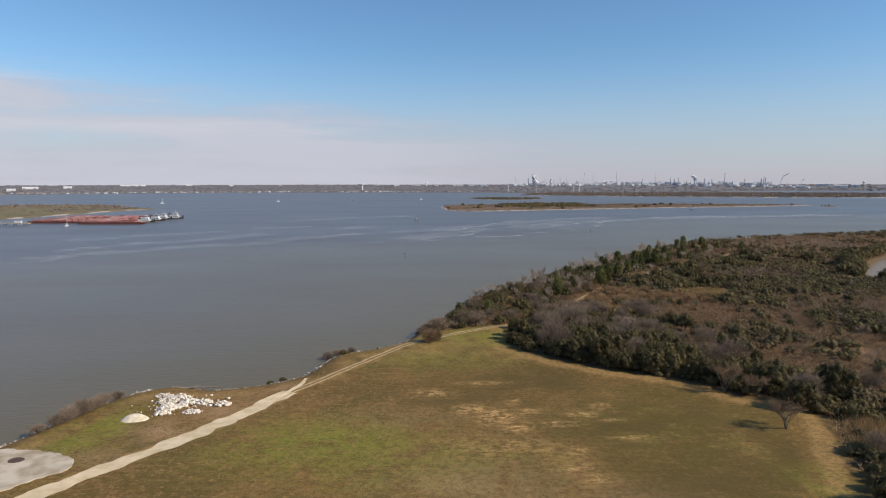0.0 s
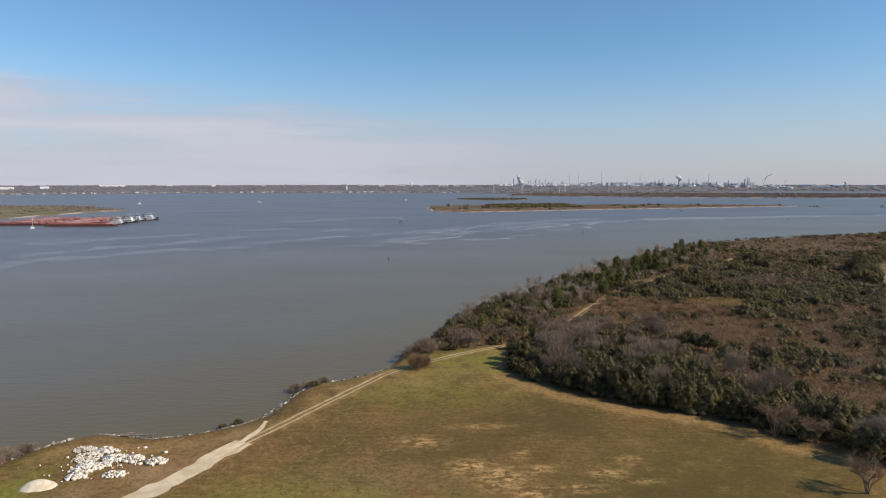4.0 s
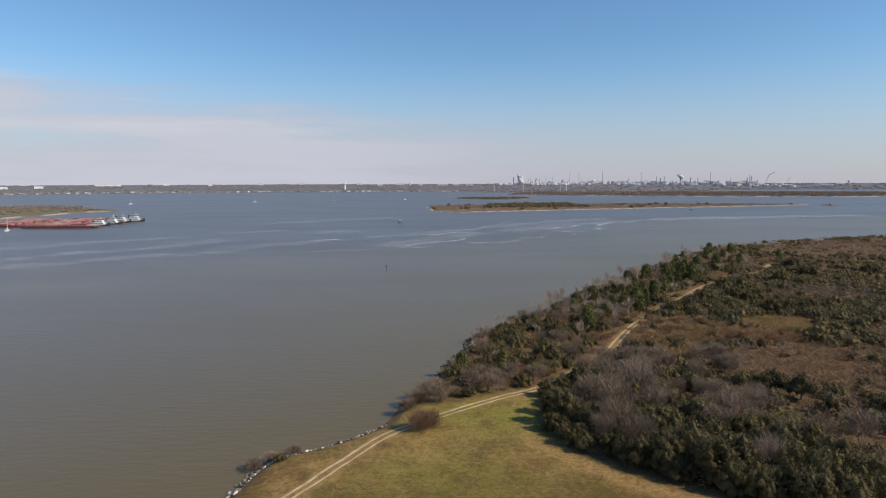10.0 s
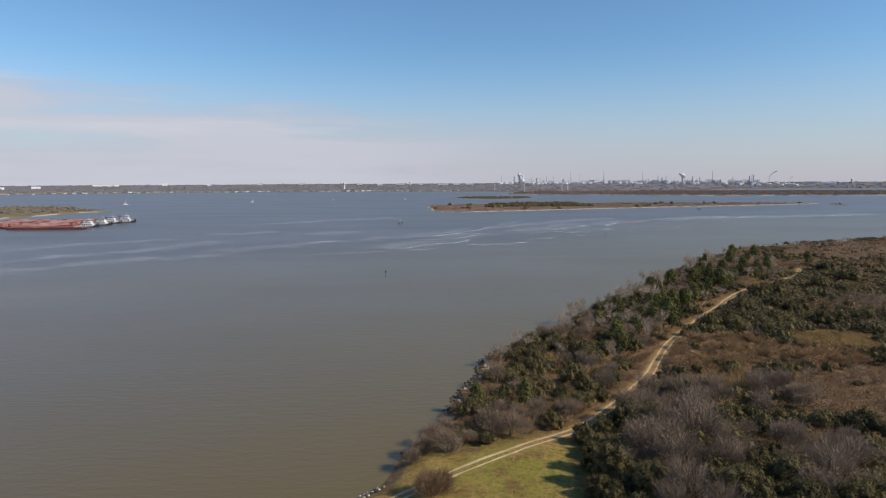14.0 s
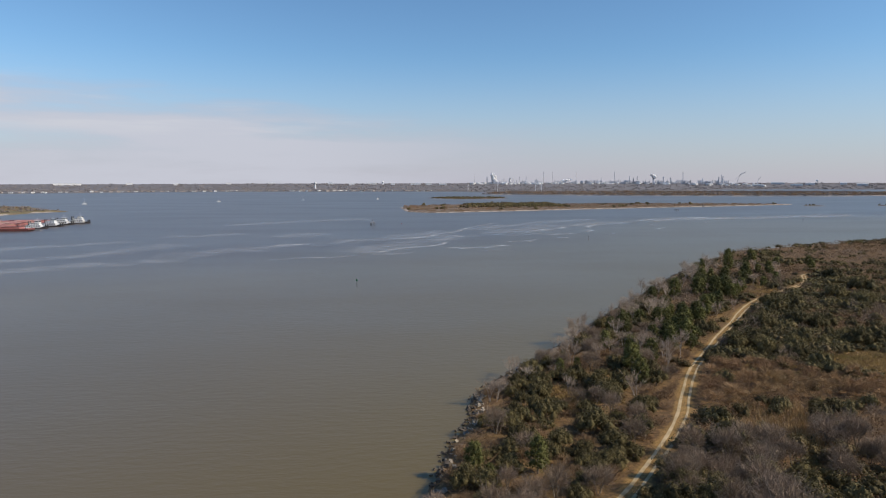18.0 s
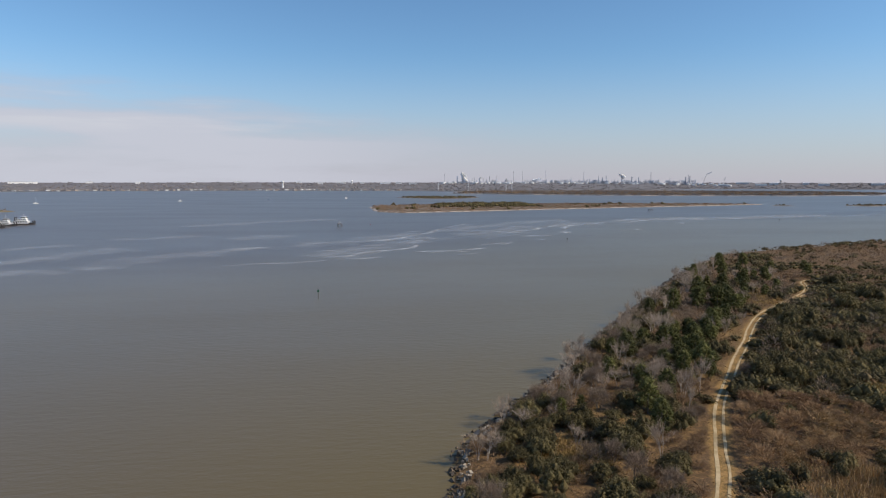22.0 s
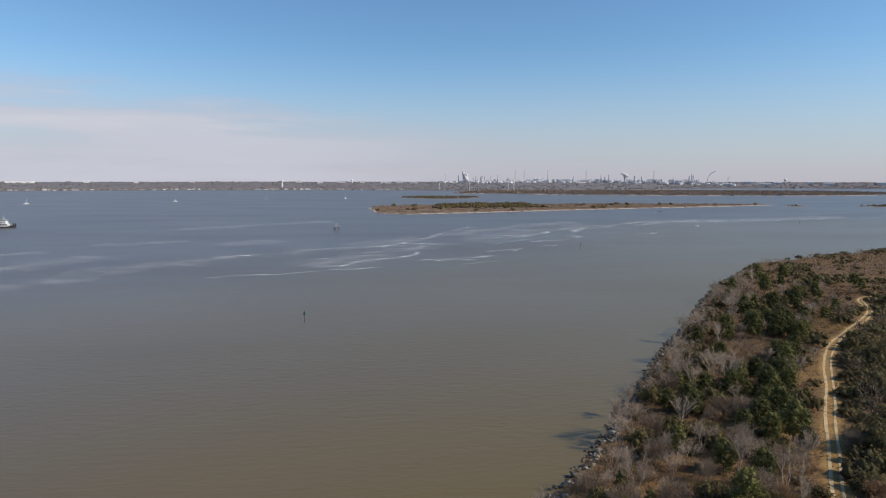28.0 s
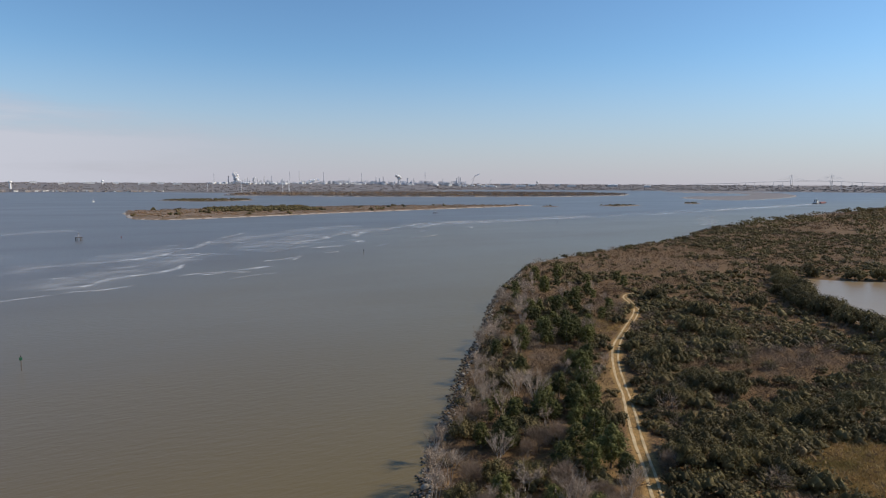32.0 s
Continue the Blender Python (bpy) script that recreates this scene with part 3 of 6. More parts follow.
def evergreen_crown(r, h, w, leaves, lobes, size, core=(6, 4)):
    """An uneven low mound of overlapping lobes, loosely filled with leaf clumps."""
    pieces = []
    for i in range(lobes):
        ang, rad = i * 2.4 + r.uniform(-0.6, 0.6), w * 0.40 * math.sqrt((i + 0.2) / lobes) * r.uniform(0.8, 1.1)
        k = w * min(0.30, r.uniform(0.6, 0.95) / math.sqrt(lobes))
        rr = np.array([k * r.uniform(0.85, 1.2), k * r.uniform(0.85, 1.2), min(k * r.uniform(0.8, 1.2), h * 0.40)])
        top = h * (1.0 - 1.5 * (rad / w) ** 2) * r.uniform(0.72, 1.04)
        c = np.array([rad * np.cos(ang), rad * np.sin(ang), max(top - rr[2], rr[2] * 0.6)])
        if core:
            pieces.append(lump(c - (0, 0, rr[2] * 0.1), rr * 0.67, r, *core, 0.34))
        n = max(3, leaves // lobes)
        d = r.normal(size=(n, 3))
        d /= np.linalg.norm(d, axis=1)[:, None]
        d[:, 2] = np.where(d[:, 2] < -0.75, -d[:, 2], d[:, 2])
        pieces.append(leaf_quads(c + d * rr * r.normal(0.86, 0.20, (n, 1)), size, r, d * 0.95 + np.array([0, 0, 0.3]), 0.75))
    return merge(pieces)


def twig_dome(r, h, w, n, tw, low=0.0):
    """A rounded haze of bare twigs that reach from the inside of a crown to its outline."""
    bumps = r.normal(size=(7, 3))
    bumps /= np.linalg.norm(bumps, axis=1)[:, None]
    d = r.normal(size=(n, 3))
    d /= np.linalg.norm(d, axis=1)[:, None]
    d[:, 2] = np.where(d[:, 2] < -0.35, -d[:, 2], d[:, 2])
    k = (0.86 + 0.26 * np.exp(-(1 - (d @ bumps.T).max(1)) * 5))[:, None]
    R, c = np.array([w * 0.5, w * 0.5, h * (0.55 - low)]), np.array([0, 0, h * (0.45 + low)])
    a = c * (0.9, 0.9, 0.92) + d * R * k * r.uniform(0.35, 0.86, (n, 1))
    b = a + d * R * k * r.uniform(0.10, 0.30, (n, 1)) + r.normal(size=(n, 3)) * w * 0.05 + np.array([0, 0, h * 0.03])
    a[:, 2], b[:, 2] = np.maximum(a[:, 2], 0.05), np.maximum(b[:, 2], 0.1)
    return twig_quads(a, b, tw, r)


def bare_limbs(r, h, w, stems, spread=1.0, twigs=200, tw=0.05, r0=0.09, lean=0.55):
    """Leafless limbs and their haze of twigs."""
    limbs, ends = [], []
    for _ in range(stems):
        ang = r.uniform(0, 6.28)
        base = np.array([0.15 * np.cos(ang), 0.15 * np.sin(ang), -0.1]) * (stems > 1)
        top = np.array([np.cos(ang) * w * 0.22 * lean, np.sin(ang) * w * 0.22 * lean, h * r.uniform(0.32, 0.48)])
        limbs.append(stick(base, top, r0, r0 * 0.62))
        for _ in range(4):
            a2 = ang + r.uniform(-1.5, 1.5) * (1 if stems > 1 else 2.1)
            t2 = top * r.uniform(0.6, 1.0) 
            e2 = np.array([np.cos(a2) * w * r.uniform(0.2, 0.42), np.sin(a2) * w * r.uniform(0.2, 0.42), h * r.uniform(0.55, 0.86)])
            limbs.append(stick(t2, e2, r0 * 0.5, r0 * 0.22))
            for _ in range(3):
                e3 = e2 + r.normal(size=3) * np.array([w * 0.12, w * 0.12, h * 0.05]) + (0, 0, h * 0.10)
                limbs.append(stick(t2 + (e2 - t2) * r.uniform(0.4, 1.0), e3, r0 * 0.26, r0 * 0.12))
                ends.append((e2 * 0.6 + t2 * 0.4, e3))
    e = np.array(ends)
    k = r.integers(0, len(e), twigs)
    f = r.uniform(0.2, 1.0, (twigs, 1))
    a = e[k, 0] * (1 - f) + e[k, 1] * f
    b = a + r.normal(size=(twigs, 3)) * np.array([w * 0.10, w * 0.10, h * 0.05]) * spread + np.array([0, 0, h * 0.09])
    return merge(limbs), twig_quads(a, b, tw, r)


def brush_twigs(r, h, w, n, tw):
    """A low leafless thicket: fans of twigs from the root, under a rounded top."""
    n1 = n // 3
    a = np.column_stack([r.normal(0, w * 0.16, n1), r.normal(0, w * 0.16, n1), r.uniform(0, h * 0.45, n1)])
    out = a.copy()
    out[:, :2] *= r.uniform(1.2, 2.3, (n1, 1))
    out[:, :2] += r.normal(0, w * 0.10, (n1, 2))
    out[:, 2] += h * r.uniform(0.25, 0.6, n1)
    return merge([twig_quads(a, out, tw, r), twig_dome(r, h, w, n - n1, tw, 0.05)])


def pine_crown(r, h, leaves, size, core=(6, 4), lobes=17):
    """Needle tufts massed in an egg-shaped crown with an uneven outline."""
    pieces = []
    for i in range(lobes):
        f = (i + r.uniform(0, 1)) / lobes
        rad = h * 0.33 * math.sin(0.75 + 2.15 * f) * r.uniform(0.5, 1.0)
        ang = i * 2.4 + r.uniform(-0.5, 0.5)
        c = np.array([np.cos(ang) * rad * 0.8, np.sin(ang) * rad * 0.8, h * (0.20 + 0.66 * f)])
        k = h * r.uniform(0.55, 0.75) / math.sqrt(lobes)
        rr = np.array([k, k, k * r.uniform(0.6, 0.95)])
        if core:
            pieces.append(lump(c, rr * 0.62, r, *core, 0.25))
        n = max(2, leaves // lobes)
        d = r.normal(size=(n, 3))
        d /= np.linalg.norm(d, axis=1)[:, None]
        pieces.append(leaf_quads(c + d * rr * r.normal(0.95, 0.18, (n, 1)), size, r, d * 0.9 + np.array([0, 0, 0.35]), 0.7))
    return merge(pieces)


def tint_of(verts, r, spread=0.35):
    return np.repeat(r.uniform(0, spread, len(verts) // 3 + 1), 3)[: len(verts)]


def plant_templates():
    """Each kind of tree or bush built a few times, with its parts."""
    made = {}
    r = np.random.default_rng(21)
    far = Matrix.Translation((0, -2000, 2.0))

    def put(kind, name, label, category, parts):
        ob = thing(name, label, category)
        for pname, (v, f), mat in parts:
            part(pname, mesh_np(pname, v, f, mat, tint_of(v, r), smooth=False), None, ob)
        made.setdefault(kind, []).append(ob)

    for i in range(7):
        h, w = r.uniform(2.9, 4.3), r.uniform(5.0, 6.2)
        trunk = merge([stick((0, 0, -0.2), (r.normal(0, .3), r.normal(0, .3), h * 0.6), 0.16, 0.07, 5)] + [stick((0, 0, h * 0.15), (w * 0.28 * np.cos(t), w * 0.28 * np.sin(t), h * 0.62), 0.08, 0.03) for t in r.uniform(0, 6.28, 4)])
        put("evergreen", "evergreen_tree", "dark green evergreen shrub tree with a dense rounded crown", "tree", [("trunk", trunk, M["bark"]), ("crown", evergreen_crown(r, h, w, 1900, 17, 0.115, (6, 3)), M["evergreen"])])
    for i in range(5):
        h, w = r.uniform(5.6, 7.4), r.uniform(6.0, 7.4)
        trunk = merge([stick((0, 0, -0.2), (r.normal(0, .3), r.normal(0, .3), h * 0.6), 0.2, 0.08, 5)] + [stick((0, 0, h * 0.1), (w * 0.3 * np.cos(t), w * 0.3 * np.sin(t), h * 0.6), 0.1, 0.04) for t in r.uniform(0, 6.28, 5)])
        crown = merge([evergreen_crown(r, h, w, 2000, 20, 0.125, (6, 3)), evergreen_crown(r, h * 0.6, w, 900, 9, 0.125, (6, 3))])
        put("tall", "evergreen_tree", "tall dark evergreen thicket tree with a dense uneven crown", "tree", [("trunk", trunk, M["bark"]), ("crown", crown, M["evergreen"])])
    for i in range(5):
        h, w = r.uniform(5.6, 7.2), r.uniform(5.8, 7.0)
        limbs, tw = bare_limbs(r, h, w, 5, 0.9, 260, 0.02)
        put("bare", "bare_tree", "leafless grey-brown winter tree with a rounded haze of twigs", "tree", [("trunk", limbs, M["bark"]), ("crown", merge([tw, twig_dome(r, h, w, 1700, 0.019)]), M["grey_twig"])])
    for i in range(5):
        h, w = r.uniform(5.6, 7.4), r.uniform(5.2, 6.4)
        limbs, tw = bare_limbs(r, h, w, 3, 0.9, 560, 0.018, 0.075, 0.5)
        put("pale", "pale_tree", "leafless pale grey tree with bare forking limbs", "tree", [("trunk", limbs, M["pale_bark"]), ("crown", tw, M["pale_twig"])])
    for i in range(5):
        h = r.uniform(5.4, 7.2)
        trunk = stick((0, 0, -0.2), (0.1, 0.1, h * 0.86), 0.17, 0.04, 6)
        put("pine", "pine_tree", "green pine with a dense clustered crown", "tree", [("trunk", trunk, M["bark"]), ("crown", pine_crown(r, h, 1900, 0.125, (6, 3), 22), M["pine"])])
    for i in range(4):
        h, w = r.uniform(1.8, 2.8), r.uniform(3.4, 4.6)
        put("brush", "bare_bush", "low leafless brown thicket", "bush", [("trunk", merge([stick((0, 0, -0.1), (np.cos(t) * w * 0.3, np.sin(t) * w * 0.3, h * 0.6), 0.05, 0.02) for t in r.uniform(0, 6.28, 7)]), M["bark"]), ("crown", brush_twigs(r, h, w, 620, 0.020), M["twig"])])
    return made


SCRUB_SPOTS = np.random.default_rng(5)


def spread_points(x0, y0, x1, y1, gap, r):
    """Jittered points on a plan, none in each other's place."""
    nx, ny = int((x1 - x0) / gap), int((y1 - y0) / gap)
    X, Y = np.meshgrid(np.arange(nx), np.arange(ny))
    p = np.stack([X.ravel() + 0.5 * (Y.ravel() % 2), Y.ravel()], 1) * gap + (x0, y0)
    return p + r.uniform(-0.42, 0.42, p.shape) * gap


def spot(p, x, y, rx, ry):
    return np.exp(-(((p[:, 0] - x) / rx) ** 2 + ((p[:, 1] - y) / ry) ** 2))


# plants that stand out, by place and width
PINES = ((8, 226, 4), (16, 228, 6), (6, 229, 5), (49, 271, 7), (51, 281, 8), (33, 281, 4), (38, 284, 4), (59, 289, 7), (36, 290, 4), (75, 301, 6), (51, 302, 6), (71, 305, 6), (76, 306, 8), (67, 308, 6), (81, 310, 5), (73, 312, 7), (78, 313, 8), (62, 319, 8), (79, 320, 6))
PINES_BEYOND = ((91, 329, 7), (92, 334, 8), (90, 340, 8), (99, 342, 8), (111, 356, 7), (107, 358, 7), (93, 373, 7), (103, 376, 8), (121, 378, 9), (114, 379, 9), (127, 391, 7), (134, 396, 8), (144, 414, 9), (134, 417, 7), (159, 423, 8), (167, 455, 9), (182, 484, 9), (197, 486, 9))
PALES = ((44, 260, 5), (31, 265, 4), (21, 280, 4), (31, 280, 3), (60, 282, 4), (22, 284, 4), (42, 286, 4), (62, 288, 6), (38, 289, 6), (36, 293, 6), (57, 293, 6), (60, 295, 6), (48, 301, 4), (57, 304, 5), (43, 310, 4), (45, 312, 6), (48, 313, 6))
PALES_BEYOND = ((50, 323, 6), (77, 327, 4), (58, 330, 4), (71, 334, 5), (68, 335, 6), (80, 336, 7), (66, 338, 5), (71, 340, 6), (80, 343, 6), (83, 346, 6), (75, 352, 6), (79, 361, 6), (97, 368, 6), (127, 412, 7), (132, 423, 7), (130, 418, 7), (156, 453, 7), (152, 448, 7), (173, 472, 7))
DOMES = ((4, 224, 6), (31, 235, 6), (39, 237, 5), (22, 238, 5), (16, 240, 6), (38, 243, 6), (30, 244, 8), (23, 252, 6), (17, 254, 5), (38, 261, 7), (25, 266, 6), (38, 267, 7), (44, 269, 6), (19, 269, 4), (33, 270, 4), (53, 271, 6), (50, 272, 5), (55, 281, 6), (26, 281, 6), (49, 285, 7), (31, 285, 5), (75, 286, 7), (46, 305, 6), (60, 308, 6), (54, 309, 6), (64, 322, 6), (70, 324, 7), (59, 329, 7), (80, 351, 7), (95, 367, 6))
DOMES_INLAND = ((100, 291, 6), (94, 296, 7), (87, 299, 7), (81, 300, 5), (105, 301, 8), (124, 301, 8), (131, 301, 7), (90, 303, 7), (94, 304, 9), (140, 304, 7), (110, 305, 7), (125, 308, 7), (105, 310, 7), (91, 311, 6), (126, 322, 7), (109, 324, 8), (131, 325, 8), (123, 327, 8), (126, 333, 8), (113, 339, 8), (128, 348, 8), (137, 352, 9), (172, 361, 9), (134, 364, 8), (168, 373, 9), (192, 390, 10), (225, 392, 10), (202, 423, 10), (210, 443, 10), (76, 211, 8), (72, 215, 7), (79, 205, 8))
BELT_GREEN = ((76, 132, 8), (89, 141, 9), (78, 145, 9), (75, 149, 7), (63, 161, 8), (57, 163, 8), (61, 166, 8), (55, 167, 7), (42, 167, 8), (46, 168, 8), (41, 173, 8), (49, 169, 6), (38, 174, 7), (28, 188, 7), (24, 192, 7), (22, 198, 5))
BELT_BARE = ((70, 161, 8), (66, 164, 7), (76, 164, 8), (52, 168, 7), (63, 170, 7), (34, 178, 8), (32, 184, 8), (75, 180, 8), (29, 182, 6), (56, 189, 8), (35, 194, 8), (36, 201, 8), (42, 203, 9), (31, 200, 7), (60, 178, 7), (45, 196, 7), (40, 222, 6), (47, 228, 7), (36, 228, 5))
NAMED = tuple((x, y, w, k, b) for k, b, rows in (("pine", 0, PINES + PINES_BEYOND), ("pale", 0, PALES + PALES_BEYOND), ("evergreen", 0, DOMES + DOMES_INLAND), ("evergreen", 1, BELT_GREEN), ("bare", 1, BELT_BARE)) for x, y, w in rows)
ROOM = line_dist(np.array([q[:2] for q in NAMED], float), TRACK) - 1.7
NAMED = tuple((x, y, min(w, 2.0 * g), k, b) for (x, y, w, k, b), g in zip(NAMED, ROOM) if g > 1.4)


def plant_sites():
    """Where plants stand, and of which kind: the strip by the water, the thicket by the meadow, the brush beyond."""
    r = SCRUB_SPOTS
    near = np.vstack([spread_points(-12, 88, 215, 460, 3.3, r), spread_points(50, -60, 215, 86, 5.5, r)])
    mid = spread_points(-60, 60, 640, 760, 5.8, r)
    mid = mid[(mid[:, 0] > 215) | (mid[:, 1] > 460)]
    p = np.vstack([near, mid])
    _, coast, pnd = land_height(p[:, 0], p[:, 1])
    tr = line_dist(p, TRACK[::2])
    op = np.where(inside(p, OPEN), 1, -1) * line_dist(p, np.vstack([OPEN, OPEN[:1]]))
    ok = (coast > 2.4) & (pnd > 2.0) & (tr > 2.9) & (op < -0.8)
    p, coast, tr, op, pnd = p[ok], coast[ok], tr[ok], op[ok], pnd[ok]
    n1, n2, n3 = vnoise(p[:, 0] / 24, p[:, 1] / 24, 1, 3), vnoise(p[:, 0] / 70, p[:, 1] / 70, 2, 2), vnoise(p[:, 0] / 11, p[:, 1] / 11, 4, 2)
    # which side of the track: the strip lies between track and water
    idx = np.argmin(((p[:, None, :] - TRACK[None, ::6, :]) ** 2).sum(-1), 1)
    tdir = np.gradient(TRACK[::6], axis=0)[idx]
    side = tdir[:, 0] * (p[:, 1] - TRACK[::6][idx, 1]) - tdir[:, 1] * (p[:, 0] - TRACK[::6][idx, 0])
    strip = (side > 0) & (coast < 60) & (p[:, 1] < 470)
    u = r.random(len(p))
    kind = np.empty(len(p), object)
    kind[:] = "brush"
    inner = ~strip
    belt = inner & (((op > -22 - 10 * n2) & (p[:, 1] < 215)) | ((tr > 6) & (tr < 17) & (p[:, 1] < 232)) | ((tr < 8) & (p[:, 1] > 300) & (p[:, 1] < 410)))
    # share of evergreens: high beside the track and round the pond, low in the brown hollows
    brown = spot(p, 95, 235, 34, 22) + 0.9 * spot(p, 158, 338, 26, 14) + 0.7 * spot(p, 122, 172, 24, 18) + 0.9 * spot(p, 330, 540, 120, 40) + 0.7 * spot(p, 250, 470, 60, 30)
    share = 0.40 + 0.55 * (n1 + 0.3 * n3 - 0.62) / 0.2 + 0.25 * np.exp(-tr / 30) - 0.42 * brown + 0.5 * np.exp(-pnd / 18)
    share += 0.22 * (p[:, 1] > 275) * (p[:, 0] < 260) + 0.10 * (p[:, 1] < 230) + 0.12 * (p[:, 0] > 200) + 0.18 * (p[:, 1] > 290) * (p[:, 0] > 100) - 0.08 * (p[:, 1] > 500)
    kind[inner & (u < np.clip(share, 0.06, 0.92))] = "evergreen"
    kind[belt] = np.where(u[belt] < np.where(n3[belt] > 0.36, 0.95, 0.72) - 0.75 * (spot(p[belt], 41, 206, 8, 14) > 0.36), "evergreen", "bare")
    kind[inner & ~belt & (u > 0.955)] = "bare"
    kind[strip] = np.select([u[strip] < 0.10 + 0.08 * (p[strip, 1] > 300) + 0.34 * (n3[strip] > 0.50), u[strip] < 0.40, u[strip] < 0.86], ["evergreen", "bare", "brush"], "gap")
    kind[strip & (p[:, 1] > 288) & (p[:, 1] < 475) & (coast > 8) & (tr > 8) & (n3 > 0.54) & (u < 0.3)] = "pine"
    kind[strip & (p[:, 1] > 260) & (coast < 11) & (u > 0.90)] = "pale"
    kind[strip & (p[:, 1] > 290) & (u > 0.96)] = "pale"
    kind[strip & (coast < 5) & (u < 0.4)] = "brush"
    mauve = (spot(p, 280, 508, 62, 42) + spot(p, 172, 334, 24, 15) + spot(p, 63, 203, 9, 11) + spot(p, 45, 226, 12, 9)) > 0.55
    kind[inner & mauve] = np.where(u[inner & mauve] < 0.10, "evergreen", np.where(u[inner & mauve] < 0.75, "bare", "brush"))
    rust = (spot(p, 78, 276, 18, 13) + spot(p, 66, 262, 12, 10) + spot(p, 98, 262, 14, 10)) > 0.5
    kind[inner & (spot(p, 66, 232, 17, 14) > 0.5) & (u > 0.25)] = "bare"
    kind[inner & rust] = np.where(u[inner & rust] < 0.93, "russet", "evergreen")
    reed = (spot(p, 69, 250, 8, 10) + spot(p, 62, 237, 7, 8) + 1.2 * spot(p, 81, 116, 8, 9)) > 0.5
    reed &= (n3 + 0.3 * u > 0.48) | (p[:, 1] < 150)
    kind[inner & reed] = np.where(u[inner & reed] < 0.86, "reed", "evergreen")
    clear = (spot(p, 122, 276, 20, 9) + spot(p, 118, 289, 15, 8)) > 0.5
    clear |= spot(p, 116, 178, 9, 7) > 0.5
    clear |= strip & ((spot(p, 31, 265, 7, 6) + spot(p, 23, 252, 5, 4) + spot(p, 150, 396, 9, 13) + spot(p, 171, 436, 8, 8)) > 0.55)
    kind[clear] = np.where(u[clear] < 0.06, "evergreen", "gap")
    kind[inner & ~belt & (kind == "brush") & (n3 < 0.24)] = "gap"
    keep = kind != "gap"
    for x, y, w, _, _ in NAMED:
        keep &= np.hypot(p[:, 0] - x, p[:, 1] - y) > w * 0.36
    return p[keep], kind[keep], strip[keep], belt[keep]


sites, kinds, in_strip, in_belt = plant_sites()
zs = land_height(sites[:, 0], sites[:, 1])[0]
templates = plant_templates()
pr = np.random.default_rng(77)
reach = line_dist(sites, np.array([(0, 60), (0, 222)], float)) - in_strip * 55 - in_belt * 50
order = np.argsort(reach)
clear_of_track = (line_dist(sites, TRACK[::2]) - 1.5) / 2.7
limit = {"evergreen": 170, "bare": 120, "pale": 60, "pine": 30, "brush": 130}
used = {k: 0 for k in limit}
joined = {}
for i in order:
    k = kinds[i]
    x, y = sites[i]
    if k in used and used[k] < limit[k]:
        tall = in_belt[i] and k == "evergreen"
        kin = templates["tall" if tall else k]
        src = kin[pr.integers(len(kin))]
        s = pr.uniform(0.66, 1.05) * (0.7 if y > 178 and x < 31 else 1.0) if tall else pr.uniform(0.72, 1.12) * ((1.28 if k == "evergreen" else 1.1) * (0.62 if y > 178 and x < 31 else 1.0) * pr.uniform(0.75, 1.2) if in_belt[i] else {"pine": 1.12, "evergreen": 0.9, "pale": 1.0}.get(k, 0.85))
        s = min(s, max(clear_of_track[i], 0.35))
        ob = copy_thing(src, pose(x, y, zs[i], 0, 0, pr.uniform(0, 360)))
        ob.scale = (s, s, s * pr.uniform(0.85, 1.1))
        tagged(ob, group=k + " plants by the shore")
        used[k] += 1
    else:
        joined.setdefault(k, []).append(i)
named_z = land_height(np.array([q[0] for q in NAMED], float), np.array([q[1] for q in NAMED], float))[0]
for (x, y, w, k, in_row), z in zip(NAMED, named_z):
    tall = in_row and k == "evergreen"
    kin = templates["tall" if tall else k]
    src = kin[pr.integers(len(kin))]
    s = w / 7.2 if tall else w / {"evergreen": 5.4, "pine": 6.4, "pale": 5.6, "bare": 6.4}[k] * pr.uniform(0.92, 1.08)
    ob = copy_thing(src, pose(x, y, z, 0, 0, pr.uniform(0, 360)))
    ob.scale = (s, s, s * pr.uniform(0.95, 1.12))
    tagged(ob, group=k + " plants by the shore")
for x, y in ((268, 404), (262, 398), (256, 391), (251, 384), (246, 378), (242, 372), (254, 396), (247, 389), (241, 381), (232, 356), (229, 350), (236, 364), (224, 346), (219, 342), (300, 436), (290, 428), (282, 420), (275, 412), (214, 336), (236, 372), (228, 358), (262, 408), (318, 452), (330, 440), (342, 424), (352, 416), (364, 408), (215, 328), (226, 322)):
    s = pr.uniform(1.5, 2.3)
    ob = copy_thing(templates["evergreen"][pr.integers(len(templates["evergreen"]))], pose(x, y, 1.4, 0, 0, pr.uniform(0, 360)))
    ob.scale = (s, s, s)
    tagged(ob, "dark evergreen tree beside the muddy pond", group="trees round the pond")
for group in templates.values():
    for ob in group:
        for o in (*ob.children_recursive, ob):
            bpy.data.objects.remove(o)


